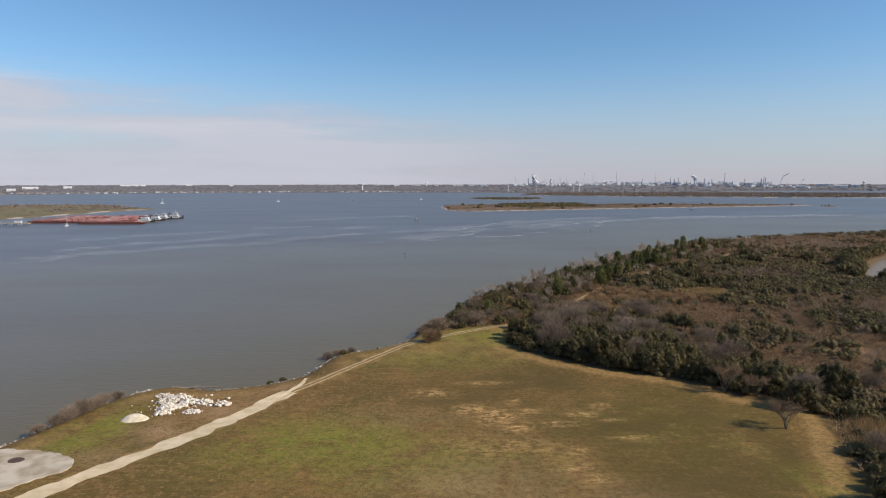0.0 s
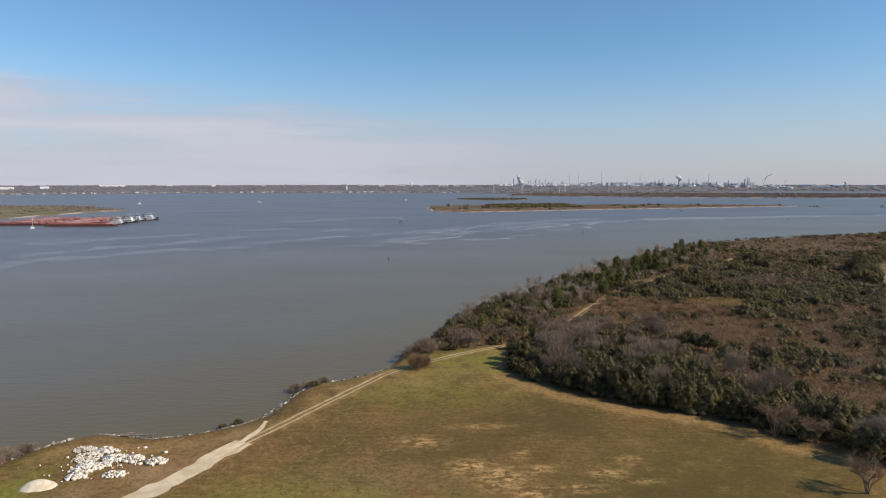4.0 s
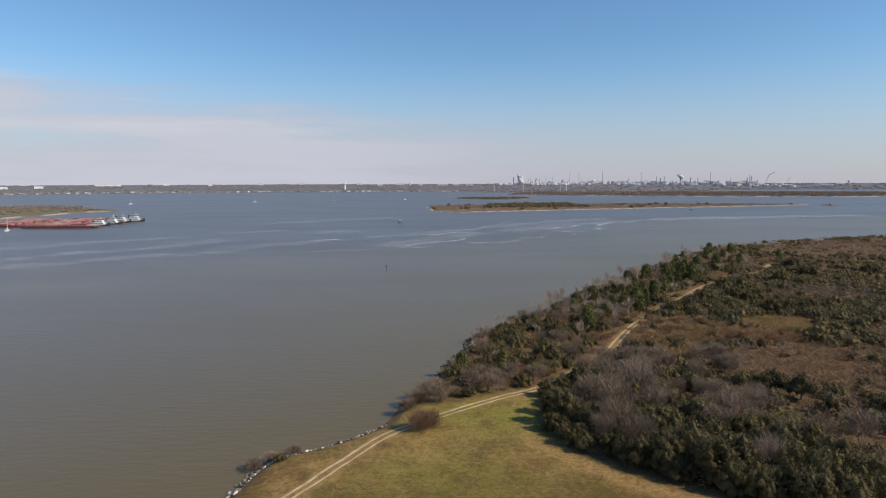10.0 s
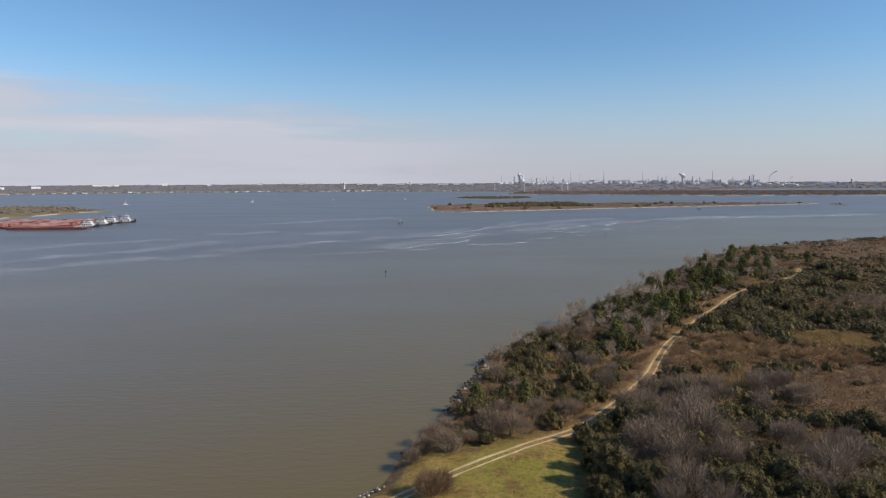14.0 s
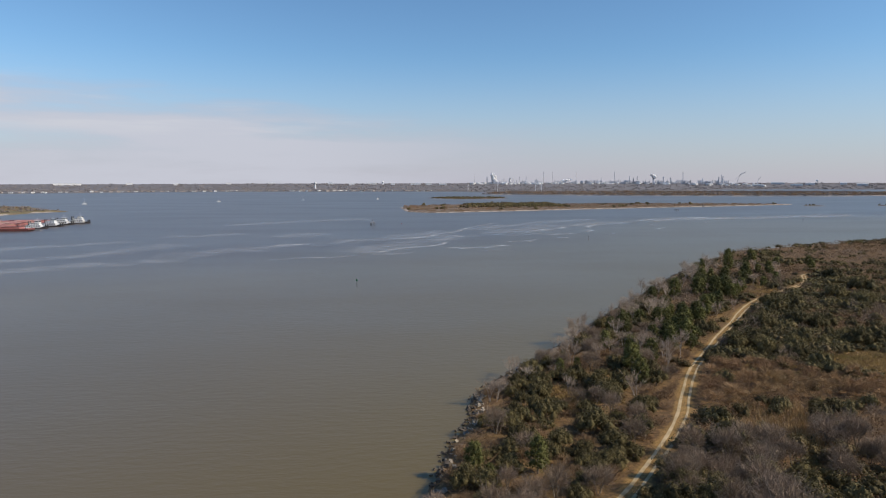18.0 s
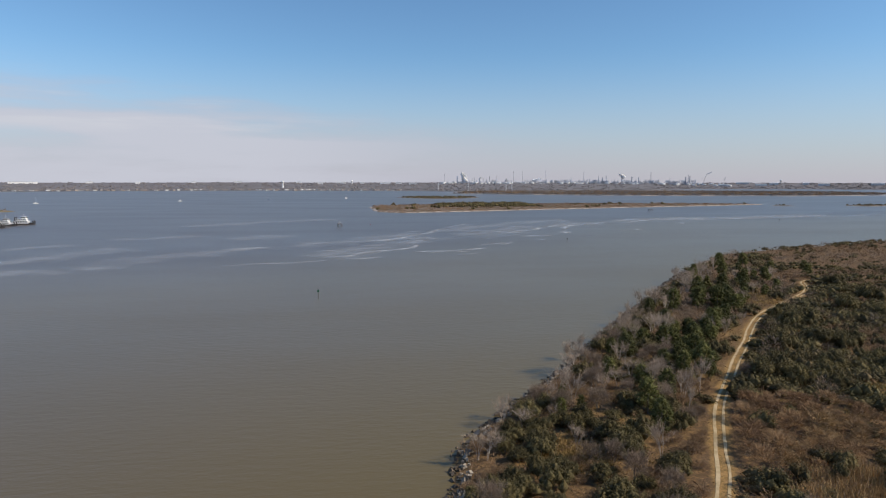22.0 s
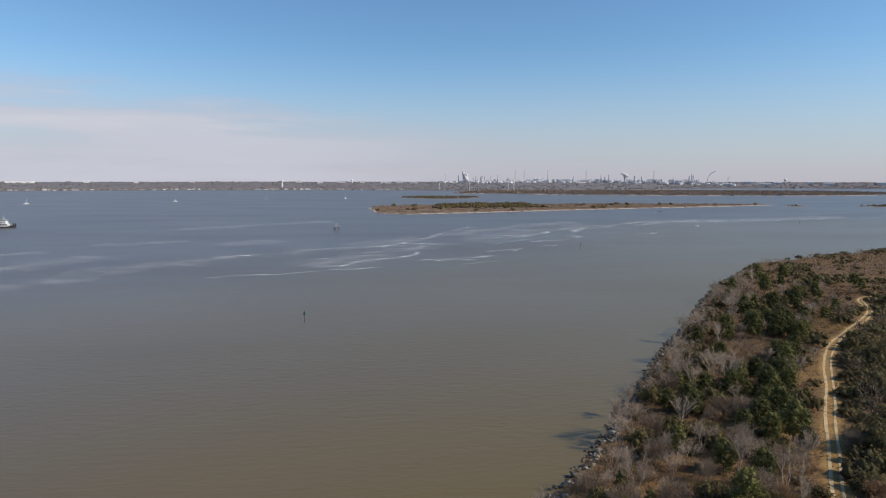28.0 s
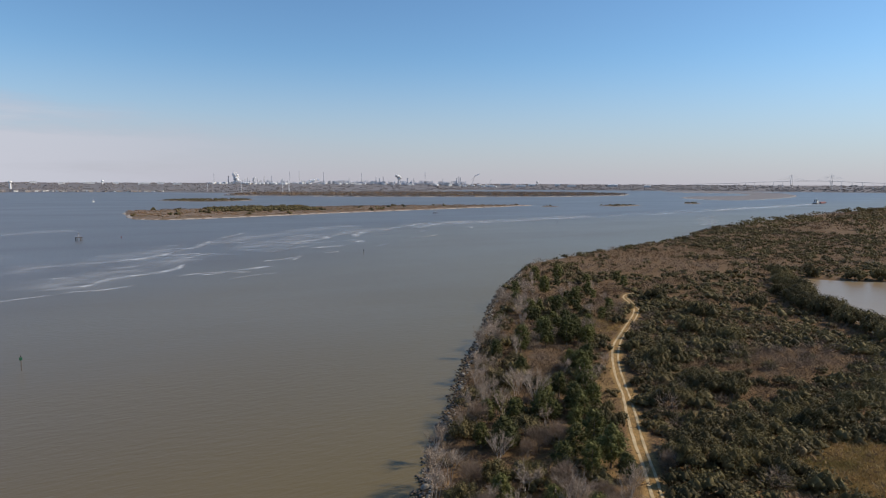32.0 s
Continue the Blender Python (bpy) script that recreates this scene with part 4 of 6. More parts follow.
def scatter(name, shapes, at, mat, label, category, size=(0.6, 1.3), group_tint=True, seed=3):
    """Many plants of one kind as one mesh."""
    r = np.random.default_rng(seed)
    pieces, tints = [], []
    for x, y, z in at:
        v, f = shapes[r.integers(len(shapes))]
        a, s = r.uniform(0, 6.28), r.uniform(*size)
        c, d = np.cos(a) * s, np.sin(a) * s
        w = np.column_stack([v[:, 0] * c - v[:, 1] * d + x, v[:, 0] * d + v[:, 1] * c + y, v[:, 2] * s * r.uniform(0.85, 1.15) + z])
        pieces.append((w, f))
        tints.append(np.full(len(v), r.random()))
    v, f = merge(pieces)
    return tagged(new(name, mesh_np(name, v, f, mat, np.concatenate(tints))), label, category, kind="stuff")


lr = np.random.default_rng(31)
ever_mid = [evergreen_crown(lr, lr.uniform(2.0, 3.9), lr.uniform(3.8, 6.0), 360, 8, 0.15, (5, 3)) for _ in range(8)]
ever_half = [evergreen_crown(lr, lr.uniform(2.1, 4.1), lr.uniform(4.0, 6.2), 170, 5, 0.20, (5, 3)) for _ in range(8)]
ever_far = [evergreen_crown(lr, lr.uniform(2.0, 3.8), lr.uniform(4.8, 7.6), 50, 3, 0.30, (4, 3)) for _ in range(7)]
pine_mid = [pine_crown(lr, lr.uniform(5.0, 7.5), 380, 0.20, (5, 4)) for _ in range(5)]
bare_mid = [merge([twig_dome(lr, lr.uniform(3.2, 4.8), lr.uniform(4.4, 6.0), 170, 0.034), brush_twigs(lr, 2.6, 4.0, 40, 0.034)]) for _ in range(6)]
brush_mid = [brush_twigs(lr, lr.uniform(1.3, 2.4), lr.uniform(3.8, 5.2), 100, 0.036) for _ in range(6)]
brush_far = [brush_twigs(lr, lr.uniform(2.0, 3.2), lr.uniform(5.0, 7.0), 34, 0.10) for _ in range(5)]
russet_mid = [twig_dome(lr, lr.uniform(1.8, 3.3), lr.uniform(3.8, 5.4), 640, 0.030, 0.05) for _ in range(6)]
reed_mid = [twig_quads(np.column_stack([q := lr.normal(0, 1.5, (240, 2)), np.zeros(240)]), np.column_stack([q + lr.normal(0, 0.5, (240, 2)), lr.uniform(0.7, 1.9, 240)]), 0.045, lr) for _ in range(6)]


def spots_of(k, lo, hi):
    ii = [i for i in joined.get(k, ()) if lo <= reach[i] < hi]
    return [(*sites[i], zs[i]) for i in ii]


for k, mid_shapes, far_shapes, mat, label, cat in (
    ("evergreen", ever_mid, ever_far, M["evergreen"], "dense dark green evergreen shrubs", "shrubs"),
    ("brush", brush_mid, brush_far, M["twig"], "leafless brown winter brush", "brush"),
    ("bare", bare_mid, brush_far, M["grey_twig"], "leafless brown winter trees", "brush"),
    ("russet", russet_mid, russet_mid, M["russet"], "russet leafless winter brush", "brush"),
    ("pale", bare_mid, brush_far, M["pale_twig"], "pale leafless shore trees", "brush"),
    ("pine", pine_mid, pine_mid, M["pine"], "green pines among the scrub", "trees"),
):
    for tag, shapes, lo, hi in (("", mid_shapes, -1e9, 105), ("_between", ever_half if mid_shapes is ever_mid else mid_shapes, 105, 210), ("_beyond", far_shapes, 210, 1e9)):
        sp = spots_of(k, lo, hi)
        if sp:
            scatter(k + "_scrub" + tag, shapes, sp, mat, label, cat)
sp = spots_of("reed", -1e9, 1e9)
scatter("reed_bed", reed_mid, sp, M["reed"], "dry orange-brown reed bed", "reeds", (0.9, 1.3))

# undergrowth: leafless brush between the shrubs
ur = np.random.default_rng(8)
up_ = spread_points(0, 95, 260, 470, 4.4, ur)
_, uc, upd = land_height(up_[:, 0], up_[:, 1])
uo = np.where(inside(up_, OPEN), 1, -1) * line_dist(up_, np.vstack([OPEN, OPEN[:1]]))
up_ = up_[(uc > 2) & (upd > 2) & (uo < -1) & (line_dist(up_, TRACK[::3]) > 2.6)]
low_brush = [brush_twigs(ur, ur.uniform(1.0, 2.0), ur.uniform(4.0, 5.5), 34, 0.055) for _ in range(6)]
scatter("undergrowth", low_brush, np.column_stack([up_, land_height(up_[:, 0], up_[:, 1])[0]]), M["twig"], "low leafless undergrowth between the shrubs", "brush", (0.7, 1.2), seed=19)

# far scrub: clumps, thinning out of sight
fp = spread_points(430, 200, 2000, 1150, 18, lr)
_, fc, _ = land_height(fp[:, 0], fp[:, 1])
fp = fp[(fc > 3) & ~((fp[:, 0] < 640) & (fp[:, 1] < 760))]
fn = vnoise(fp[:, 0] / 60, fp[:, 1] / 60, 9, 3)
far_ever = [evergreen_crown(lr, lr.uniform(4, 6), lr.uniform(14, 19), 54, 4, 1.15, None) for _ in range(5)]
far_brush = [brush_twigs(lr, lr.uniform(3, 4.5), lr.uniform(14, 19), 34, 0.30) for _ in range(5)]
scatter("evergreen_scrub_distant", far_ever, [(x, y, 1.8) for (x, y), n in zip(fp, fn) if n > 0.5], M["evergreen"], "distant evergreen scrub", "shrubs")
scatter("brush_scrub_distant", far_brush, [(x, y, 1.8) for (x, y), n in zip(fp, fn) if n <= 0.56], M["twig"], "distant leafless brush", "brush")

# ---- islands and the far shore ----
def isle_material(name, a, b_, c_):
    m, nt, b = nodes_of(name)
    n1, n2 = noise_node(nt, 0.02, 5, 0.6), noise_node(nt, 0.12, 4, 0.6)
    col = mixc(nt, ramp(nt, n1, 0.38, 0.62), a, b_)
    col = mixc(nt, ramp(nt, n2, 0.5, 0.75), col, c_)
    beach = attr(nt, "beach")
    col = mixc(nt, ramp(nt, mathn(nt, "ADD", beach, mathn(nt, "MULTIPLY", mathn(nt, "SUBTRACT", n2, 0.5), 0.8)), 0.4, 0.6), col, (0.44, 0.36, 0.29))
    link(nt, col, b.inputs["Base Color"])
    b.inputs["Roughness"].default_value = 0.95
    return m


# scrub across the water: distance haze mixed into its grey-mauve tones
M["hazed_scrub"] = foliage("hazed_marsh_scrub", (0.155, 0.132, 0.120), (0.225, 0.190, 0.170), (0.175, 0.158, 0.130), 0.9, 0.0)
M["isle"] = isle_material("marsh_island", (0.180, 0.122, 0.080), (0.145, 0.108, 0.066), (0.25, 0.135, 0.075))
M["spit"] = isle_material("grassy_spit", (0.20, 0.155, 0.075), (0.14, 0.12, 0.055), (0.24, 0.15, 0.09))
# far shore and marsh ground, base colours lightened to mauve as painted haze
M["hazed_land"] = isle_material("hazed_wooded_land", (0.175, 0.158, 0.158), (0.150, 0.140, 0.142), (0.215, 0.188, 0.178))


def island(name, outline, top, step, mat, label, beach=3.0):
    """Low land that rises out of the water from a smooth outline."""
    edge = spline([*outline, outline[0]], step)
    lo, hi = edge.min(0) - step, edge.max(0) + step
    ax, ay = np.arange(lo[0], hi[0] + step, step), np.arange(lo[1], hi[1] + step, step)
    X, Y = np.meshgrid(ax, ay)
    p = np.stack([X.ravel(), Y.ravel()], 1)
    d = np.where(inside(p, edge), 1.0, -1.0) * line_dist(p, edge)
    d += (vnoise(p[:, 0] / 25, p[:, 1] / 25, 6, 3) - 0.5) * step * 0.9
    h = np.interp(d, [-2 * step, 0, 3, 16, 60], [-2.5, -0.15, top * 0.4, top * 0.85, top]) + (vnoise(p[:, 0] / 40, p[:, 1] / 40, 8) - 0.5) * 0.5 * (d > 8)
    f = grid_faces(len(ax), len(ay))
    f = f[(d[f] > -2 * step).any(1)]
    used_v, inv = np.unique(f, return_inverse=True)
    v = np.column_stack([p, h])[used_v]
    ob = new(name, mesh_np(name, v, inv.reshape(f.shape), mat, smooth=True, attrs={"beach": np.clip(1.2 - np.abs(d[used_v] - 1) / (beach * 2), 0, 1)}))
    tagged(ob, label, "island", kind="structure")
    return edge


def isle_plants(name, edge, gap, shapes, mat, label, keep, z=1.6, size=(0.7, 1.2), seed=4):
    r = np.random.default_rng(seed)
    lo, hi = edge.min(0), edge.max(0)
    p = spread_points(lo[0], lo[1], hi[0], hi[1], gap, r)
    d = np.where(inside(p, edge), 1.0, -1.0) * line_dist(p, edge)
    p = p[(d > 6) & keep(p[:, 0], p[:, 1], r.random(len(p)))]
    if len(p):
        scatter(name, shapes, [(x, y, z) for x, y in p], mat, label, "shrubs", size, seed=seed)


small_ever = [evergreen_crown(lr, lr.uniform(3, 5), lr.uniform(6, 9), 10, 3, 0.5, (6, 4)) for _ in range(5)]
small_brush = [brush_twigs(lr, lr.uniform(1.3, 2.2), lr.uniform(7, 10), 30, 0.22) for _ in range(5)]
E1 = island("marsh_island", [(8, 1160), (50, 1128), (125, 1150), (330, 1232), (580, 1318), (700, 1356), (800, 1400), (770, 1415), (640, 1452), (400, 1475), (170, 1455), (14, 1400), (2, 1260)], 2.2, 8, M["isle"], "low marsh island with brown grass, shrubs and a pale beach", 2.4)
isle_plants("island_scrub", E1, 9, small_ever, M["evergreen"], "dark evergreen shrubs on the marsh island", lambda x, y, u: ((np.abs(x - 215) < 90) & (y > 1290) & (vnoise(x / 30, y / 30, 12, 2) + 0.3 * u > 0.44)) | (u < 0.025), size=(1.0, 1.7))
isle_plants("island_brush", E1, 9, small_brush, M["twig"], "brown brush on the marsh island", lambda x, y, u: u < 0.6, seed=6)
E2 = island("spit", [(-1500, 800), (-900, 770), (-660, 830), (-612, 900), (-598, 1000), (-588, 1100), (-580, 1185), (-552, 1232), (-640, 1290), (-700, 1400), (-850, 1430), (-1100, 1400), (-1500, 1420)], 3.0, 10, M["spit"], "grassy spit of land with a sandy point", 2.2)
isle_plants("spit_scrub", E2, 13, small_ever, M["hazed_scrub"], "dark shrubs on the grassy spit", lambda x, y, u: ((y > 1300) & (u < 0.35)) | ((x > -690) & (y > 1120) & (u < 0.5)) | ((np.abs(x + 790) < 25) & (np.abs(y - 1080) < 20)) | (u < 0.03), z=2.6, seed=8)
isle_plants("spit_brush", E2, 15, small_brush, M["twig"], "brown brush on the grassy spit", lambda x, y, u: ((y > 1200) & (u < 0.8)) | (u < 0.12), z=2.4, seed=9)
for nm, outl, top, st in (
    ("wooded_islet", [(70, 2040), (136, 1925), (225, 1900), (310, 1990), (300, 2080), (180, 2110)], 1.6, 14),
    ("small_islet", [(776, 1325), (800, 1312), (822, 1322), (812, 1342), (786, 1345)], 1.0, 5),
    ("marsh_islet", [(925, 1330), (940, 1285), (985, 1295), (1040, 1318), (1030, 1340), (970, 1350)], 1.3, 8),
    ("marsh_islet", [(1222, 1362), (1260, 1350), (1296, 1385), (1262, 1405)], 1.0, 8),
):
    ed = island(nm, outl, top, st, M["isle"], "small low marsh islet with scrub", 2)
    isle_plants(nm + "_scrub", ed, 9, small_ever, M["evergreen"], "shrubs on a marsh islet", lambda x, y, u: u < 0.7, 1.0, (0.6, 1.1), 11)
# the far marshes share the hazed ground colour of the far shore
E3 = island("far_marsh", [(300, 2560), (480, 2420), (760, 2240), (1100, 2120), (1400, 2080), (1700, 2150), (1830, 2240), (1980, 2460), (1800, 2800), (1300, 2950), (900, 2980), (500, 2960)], 2.5, 25, M["hazed_land"], "long wooded marsh across the channel", 6)
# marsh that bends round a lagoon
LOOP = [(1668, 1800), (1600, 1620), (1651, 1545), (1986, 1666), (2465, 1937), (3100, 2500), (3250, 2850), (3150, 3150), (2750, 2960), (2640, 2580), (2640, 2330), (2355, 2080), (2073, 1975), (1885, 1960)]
E4 = island("bend_marsh", LOOP, 1.2, 20, M["hazed_land"], "bare marsh flats across the channel", 4)
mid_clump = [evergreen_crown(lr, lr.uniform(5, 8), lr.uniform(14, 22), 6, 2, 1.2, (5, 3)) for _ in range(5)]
isle_plants("far_marsh_woods", E3, 22, mid_clump, M["hazed_scrub"], "scrub woods on the far marsh", lambda x, y, u: u < 0.75, 1.8, (0.7, 1.2), 13)
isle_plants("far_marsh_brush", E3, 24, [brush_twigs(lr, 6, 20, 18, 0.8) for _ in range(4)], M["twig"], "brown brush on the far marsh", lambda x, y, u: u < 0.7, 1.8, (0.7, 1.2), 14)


def shore_radius(b):
    """Distance of the far shore at a bearing in degrees east of north."""
    return np.interp(b, [-60, -34, -23, 0, 4, 8, 14, 20, 24, 27, 32, 38, 60, 80], [3350, 3330, 3420, 3250, 3120, 2900, 2820, 2950, 3400, 4000, 4330, 4400, 4400, 4400])


HUB = np.array((0.0, 110.0))
EYE_LEVEL = 46.0


def rise(rad, r0):
    return np.interp(np.clip((rad - r0) / np.maximum(4860 - r0, 1), 0, 1), [0, 0.02, 0.3, 1], [-0.3, 1.5, 9.0, EYE_LEVEL - 9])


bear = np.arange(-75, 80.1, 0.5)
frac = np.array([0, 0.02, 0.06, 0.12, 0.2, 0.3, 0.45, 0.6, 0.8, 1.0])
B, F = np.meshgrid(bear, frac)
R0 = shore_radius(B)
RR = R0 + F * (4860 - R0)
fx, fy = HUB[0] + RR * np.sin(np.radians(B)), HUB[1] + RR * np.cos(np.radians(B))
fz = rise(RR, R0) + (vnoise(B / 2, F * 4, 15) - 0.5) * 5 * (F > 0.05)
tagged(new("far_shore", mesh_np("far_shore", np.stack([fx.ravel(), fy.ravel(), fz.ravel()], 1), grid_faces(len(bear), len(frac)), M["hazed_land"], smooth=True, attrs={"beach": (F == 0).ravel() * 0.4})), "low wooded far shore rising to the skyline", "shore", kind="structure")


def far_point(b, f):
    r0 = float(shore_radius(b))
    rad = r0 + f * (4860 - r0)
    return HUB[0] + rad * math.sin(radians(b)), HUB[1] + rad * math.cos(radians(b)), float(rise(rad, r0))


fr = np.random.default_rng(41)
tiny = [evergreen_crown(fr, fr.uniform(4.5, 7.5), fr.uniform(16, 26), 4, 2, 0.8, (5, 3)) for _ in range(5)]
wood = []
for _ in range(6000):
    wood.append(far_point(fr.uniform(-60, 66), fr.random() ** 1.3 * 0.94 + 0.05))
# woods greyed and lightened: the haze over the distance is in their colour
M["hazed_wood"] = foliage("hazed_far_woods", (0.200, 0.182, 0.182), (0.275, 0.247, 0.240), (0.230, 0.208, 0.200), 0.9, 0.0)
scatter("far_woods", tiny, wood, M["hazed_wood"], "bare and evergreen woods along the far shore", "woods", (0.7, 1.2), seed=15)

# ---- more materials ----
def painted(name, base, wear, rough=0.6, scale=0.4, metal=0.0):
    return surface(name, base, wear, scale, rough, metal, 0.15, scale * 6)


M["hull_red"] = painted("rust_red_hull", (0.15, 0.048, 0.038), (0.08, 0.032, 0.028), 0.7, 0.15)
M["deck_red"] = painted("faded_red_deck", (0.43, 0.19, 0.17), (0.32, 0.13, 0.11), 0.75, 0.12)
M["deck_pink"] = painted("sun_bleached_deck", (0.52, 0.31, 0.27), (0.40, 0.21, 0.18), 0.75, 0.12)
M["deck_tan"] = painted("worn_tan_deck", (0.42, 0.27, 0.19), (0.30, 0.17, 0.12), 0.75, 0.12)
M["white"] = painted("white_paint", (0.78, 0.78, 0.77), (0.66, 0.65, 0.63), 0.5)
M["dark"] = painted("black_paint", (0.030, 0.030, 0.034), (0.06, 0.05, 0.045), 0.6)
M["glass"] = painted("dark_window_glass", (0.02, 0.025, 0.03), (0.03, 0.035, 0.04), 0.15)
M["steel"] = painted("grey_steel", (0.62, 0.62, 0.64), (0.52, 0.52, 0.54), 0.55, 0.1)
M["pale_steel"] = painted("pale_plant_steel", (0.66, 0.66, 0.68), (0.54, 0.54, 0.56), 0.55, 0.05)
M["timber"] = painted("weathered_timber", (0.16, 0.13, 0.10), (0.09, 0.075, 0.06), 0.9, 0.8)
M["roof"] = painted("grey_shingle_roof", (0.24, 0.22, 0.21), (0.17, 0.16, 0.155), 0.9, 0.2)
M["brickwall"] = painted("tan_house_wall", (0.50, 0.42, 0.36), (0.40, 0.33, 0.28), 0.9, 0.2)
M["steam"] = painted("white_steam", (0.95, 0.95, 0.95), (0.92, 0.92, 0.93), 1.0, 0.02)
steam_nt = M["steam"].node_tree
steam_through, steam_mix = steam_nt.nodes.new("ShaderNodeBsdfTranslucent"), steam_nt.nodes.new("ShaderNodeMixShader")
steam_through.inputs["Color"].default_value, steam_mix.inputs[0].default_value = (0.95, 0.95, 0.96, 1), 0.5
link(steam_nt, steam_nt.nodes["Principled BSDF"].outputs[0], steam_mix.inputs[1])
link(steam_nt, steam_through.outputs[0], steam_mix.inputs[2])
link(steam_nt, steam_mix.outputs[0], steam_nt.nodes["Material Output"].inputs["Surface"])
M["green_mark"] = painted("green_dayboard", (0.03, 0.16, 0.07), (0.03, 0.12, 0.06), 0.6, 2)
M["red_mark"] = painted("red_dayboard", (0.45, 0.05, 0.04), (0.35, 0.04, 0.03), 0.6, 2)
M["heap"] = surface("pale_dumped_sand", (0.70, 0.60, 0.45), (0.52, 0.43, 0.30), 0.8, 0.95, 0, 0.6, 4)
M["dirt"] = surface("bare_brown_earth", (0.25, 0.175, 0.10), (0.18, 0.12, 0.07), 0.4, 0.95, 0, 0.6, 3)
M["rust"] = surface("rusty_plate", (0.10, 0.05, 0.035), (0.06, 0.04, 0.03), 1.5, 0.85, 0, 0.4)


def lattice(bm, a, b, w, n, r):
    """A four-post lattice mast or jib between two points."""
    a, b = Vector(a), Vector(b)
    d = (b - a).normalized()
    e = d.orthogonal().normalized() * w
    f = d.cross(e)
    for s, t in ((1, 1), (1, -1), (-1, 1), (-1, -1)):
        rod(bm, a + e * s + f * t, b + (e * s + f * t) * 0.5, r, r, 4)
    for i in range(n):
        p, q = a.lerp(b, i / n), a.lerp(b, (i + 1) / n)
        rod(bm, p + e + f, q - e * 0.9 + f * 0.9, r * 0.7, r * 0.7, 3)
        rod(bm, p - e - f, q + e * 0.9 - f * 0.9, r * 0.7, r * 0.7, 3)


# ---- foam and slicks on the river ----
def foam(line, width, gaps, label, seed, z=0.06, mat="foam"):
    """A broken drift line of foam along a current seam."""
    p = spline(line, 4.0)
    s = np.arange(len(p))
    d = np.gradient(p, axis=0)
    n = np.stack([d[:, 1], -d[:, 0]], 1) / (np.hypot(d[:, 0], d[:, 1])[:, None] + 1e-9)
    p = p + n * ((vnoise(s / 9.0, s * 0 + seed, seed) - 0.5) * min(width, 10) * 2.5)[:, None]
    w = width * 0.5 * (0.3 + 1.4 * vnoise(s / 5.0, s * 0 + seed * 2, seed + 3))
    k = np.clip((vnoise(s / 11.0, s * 0 + seed, seed + 7, 3) - gaps) / 0.12, 0, 1)
    us = np.array([-1, -0.5, 0, 0.5, 1.0])
    v = np.concatenate([np.column_stack([p + n * (w * u)[:, None], np.full(len(p), z)])[:, None, :] for u in us], 1).reshape(-1, 3)
    e = (k[:, None] * (1 - np.abs(us))[None, :]).ravel()
    return tagged(new("foam_line", mesh_np("foam_line", v, grid_faces(5, len(p)), M[mat], attrs={"edge": e})), label, "foam", kind="stuff")


SEAM = "broken white foam line drifting on the river"
HAZE = "pale streaked slick drifting on the river"
foam([(-112, 509), (-101, 521), (-91, 525), (-73, 535), (-53, 541), (-39, 548), (-22, 556), (-5, 559), (8, 580), (34, 597), (47, 597), (66, 605), (89, 626), (106, 658)], 5.5, 0.36, SEAM, 3)
foam([(-36, 622), (-14, 640), (0, 673), (21, 689), (61, 781), (113, 877), (168, 930)], 8.0, 0.44, SEAM, 5)
foam([(126, 709), (163, 723), (185, 775), (223, 837), (251, 850), (300, 880), (354, 932), (411, 944), (458, 948)], 11.0, 0.36, SEAM, 6)
foam([(-23, 574), (-8, 590), (20, 610), (30, 640)], 7.0, 0.40, SEAM, 7)
foam([(100, 686), (145, 770), (200, 825), (266, 870), (340, 950)], 10.0, 0.42, SEAM, 8)
foam([(354, 915), (484, 940), (617, 985), (800, 1010), (1062, 1088), (1346, 1171), (1550, 1250)], 15.0, 0.30, "white wake trailing from a towboat", 9)
foam([(1000, 1078), (1150, 1124), (1300, 1165), (1430, 1207), (1552, 1251)], 26.0, 0.05, "white wake trailing from a towboat", 15, 0.08, "wake")
foam([(320, 960), (443, 966), (600, 1010), (800, 1050), (1085, 1135), (1346, 1192), (1550, 1253)], 12.0, 0.40, "white wake trailing from a towboat", 10)
foam([(-330, 330), (-290, 380), (-262, 405), (-240, 425)], 3.0, 0.40, SEAM, 12)
for line, wide, gaps, seed in (
    ([(-300, 400), (-240, 470), (-183, 512), (-155, 540), (-137, 570), (-100, 616), (-42, 652), (-5, 688), (50, 752), (133, 852), (236, 938)], 46, 0.22, 13),
    ([(-330, 560), (-254, 640), (-229, 664), (-188, 718), (-120, 760)], 40, 0.34, 14),
    ([(-200, 860), (-143, 905), (-86, 949), (-20, 985)], 42, 0.34, 16),
    ([(-40, 560), (10, 640), (60, 700), (110, 780)], 44, 0.34, 17),
    ([(80, 700), (140, 790), (230, 860), (330, 930), (480, 960), (640, 990)], 52, 0.28, 18),
    ([(-290, 470), (-210, 580), (-120, 690), (-30, 800)], 50, 0.40, 19),
    ([(640, 780), (700, 830), (760, 900), (860, 960)], 36, 0.40, 20),
):
    foam(line, wide, gaps, HAZE, seed, 0.05, "slick")

sk = np.random.default_rng(29)
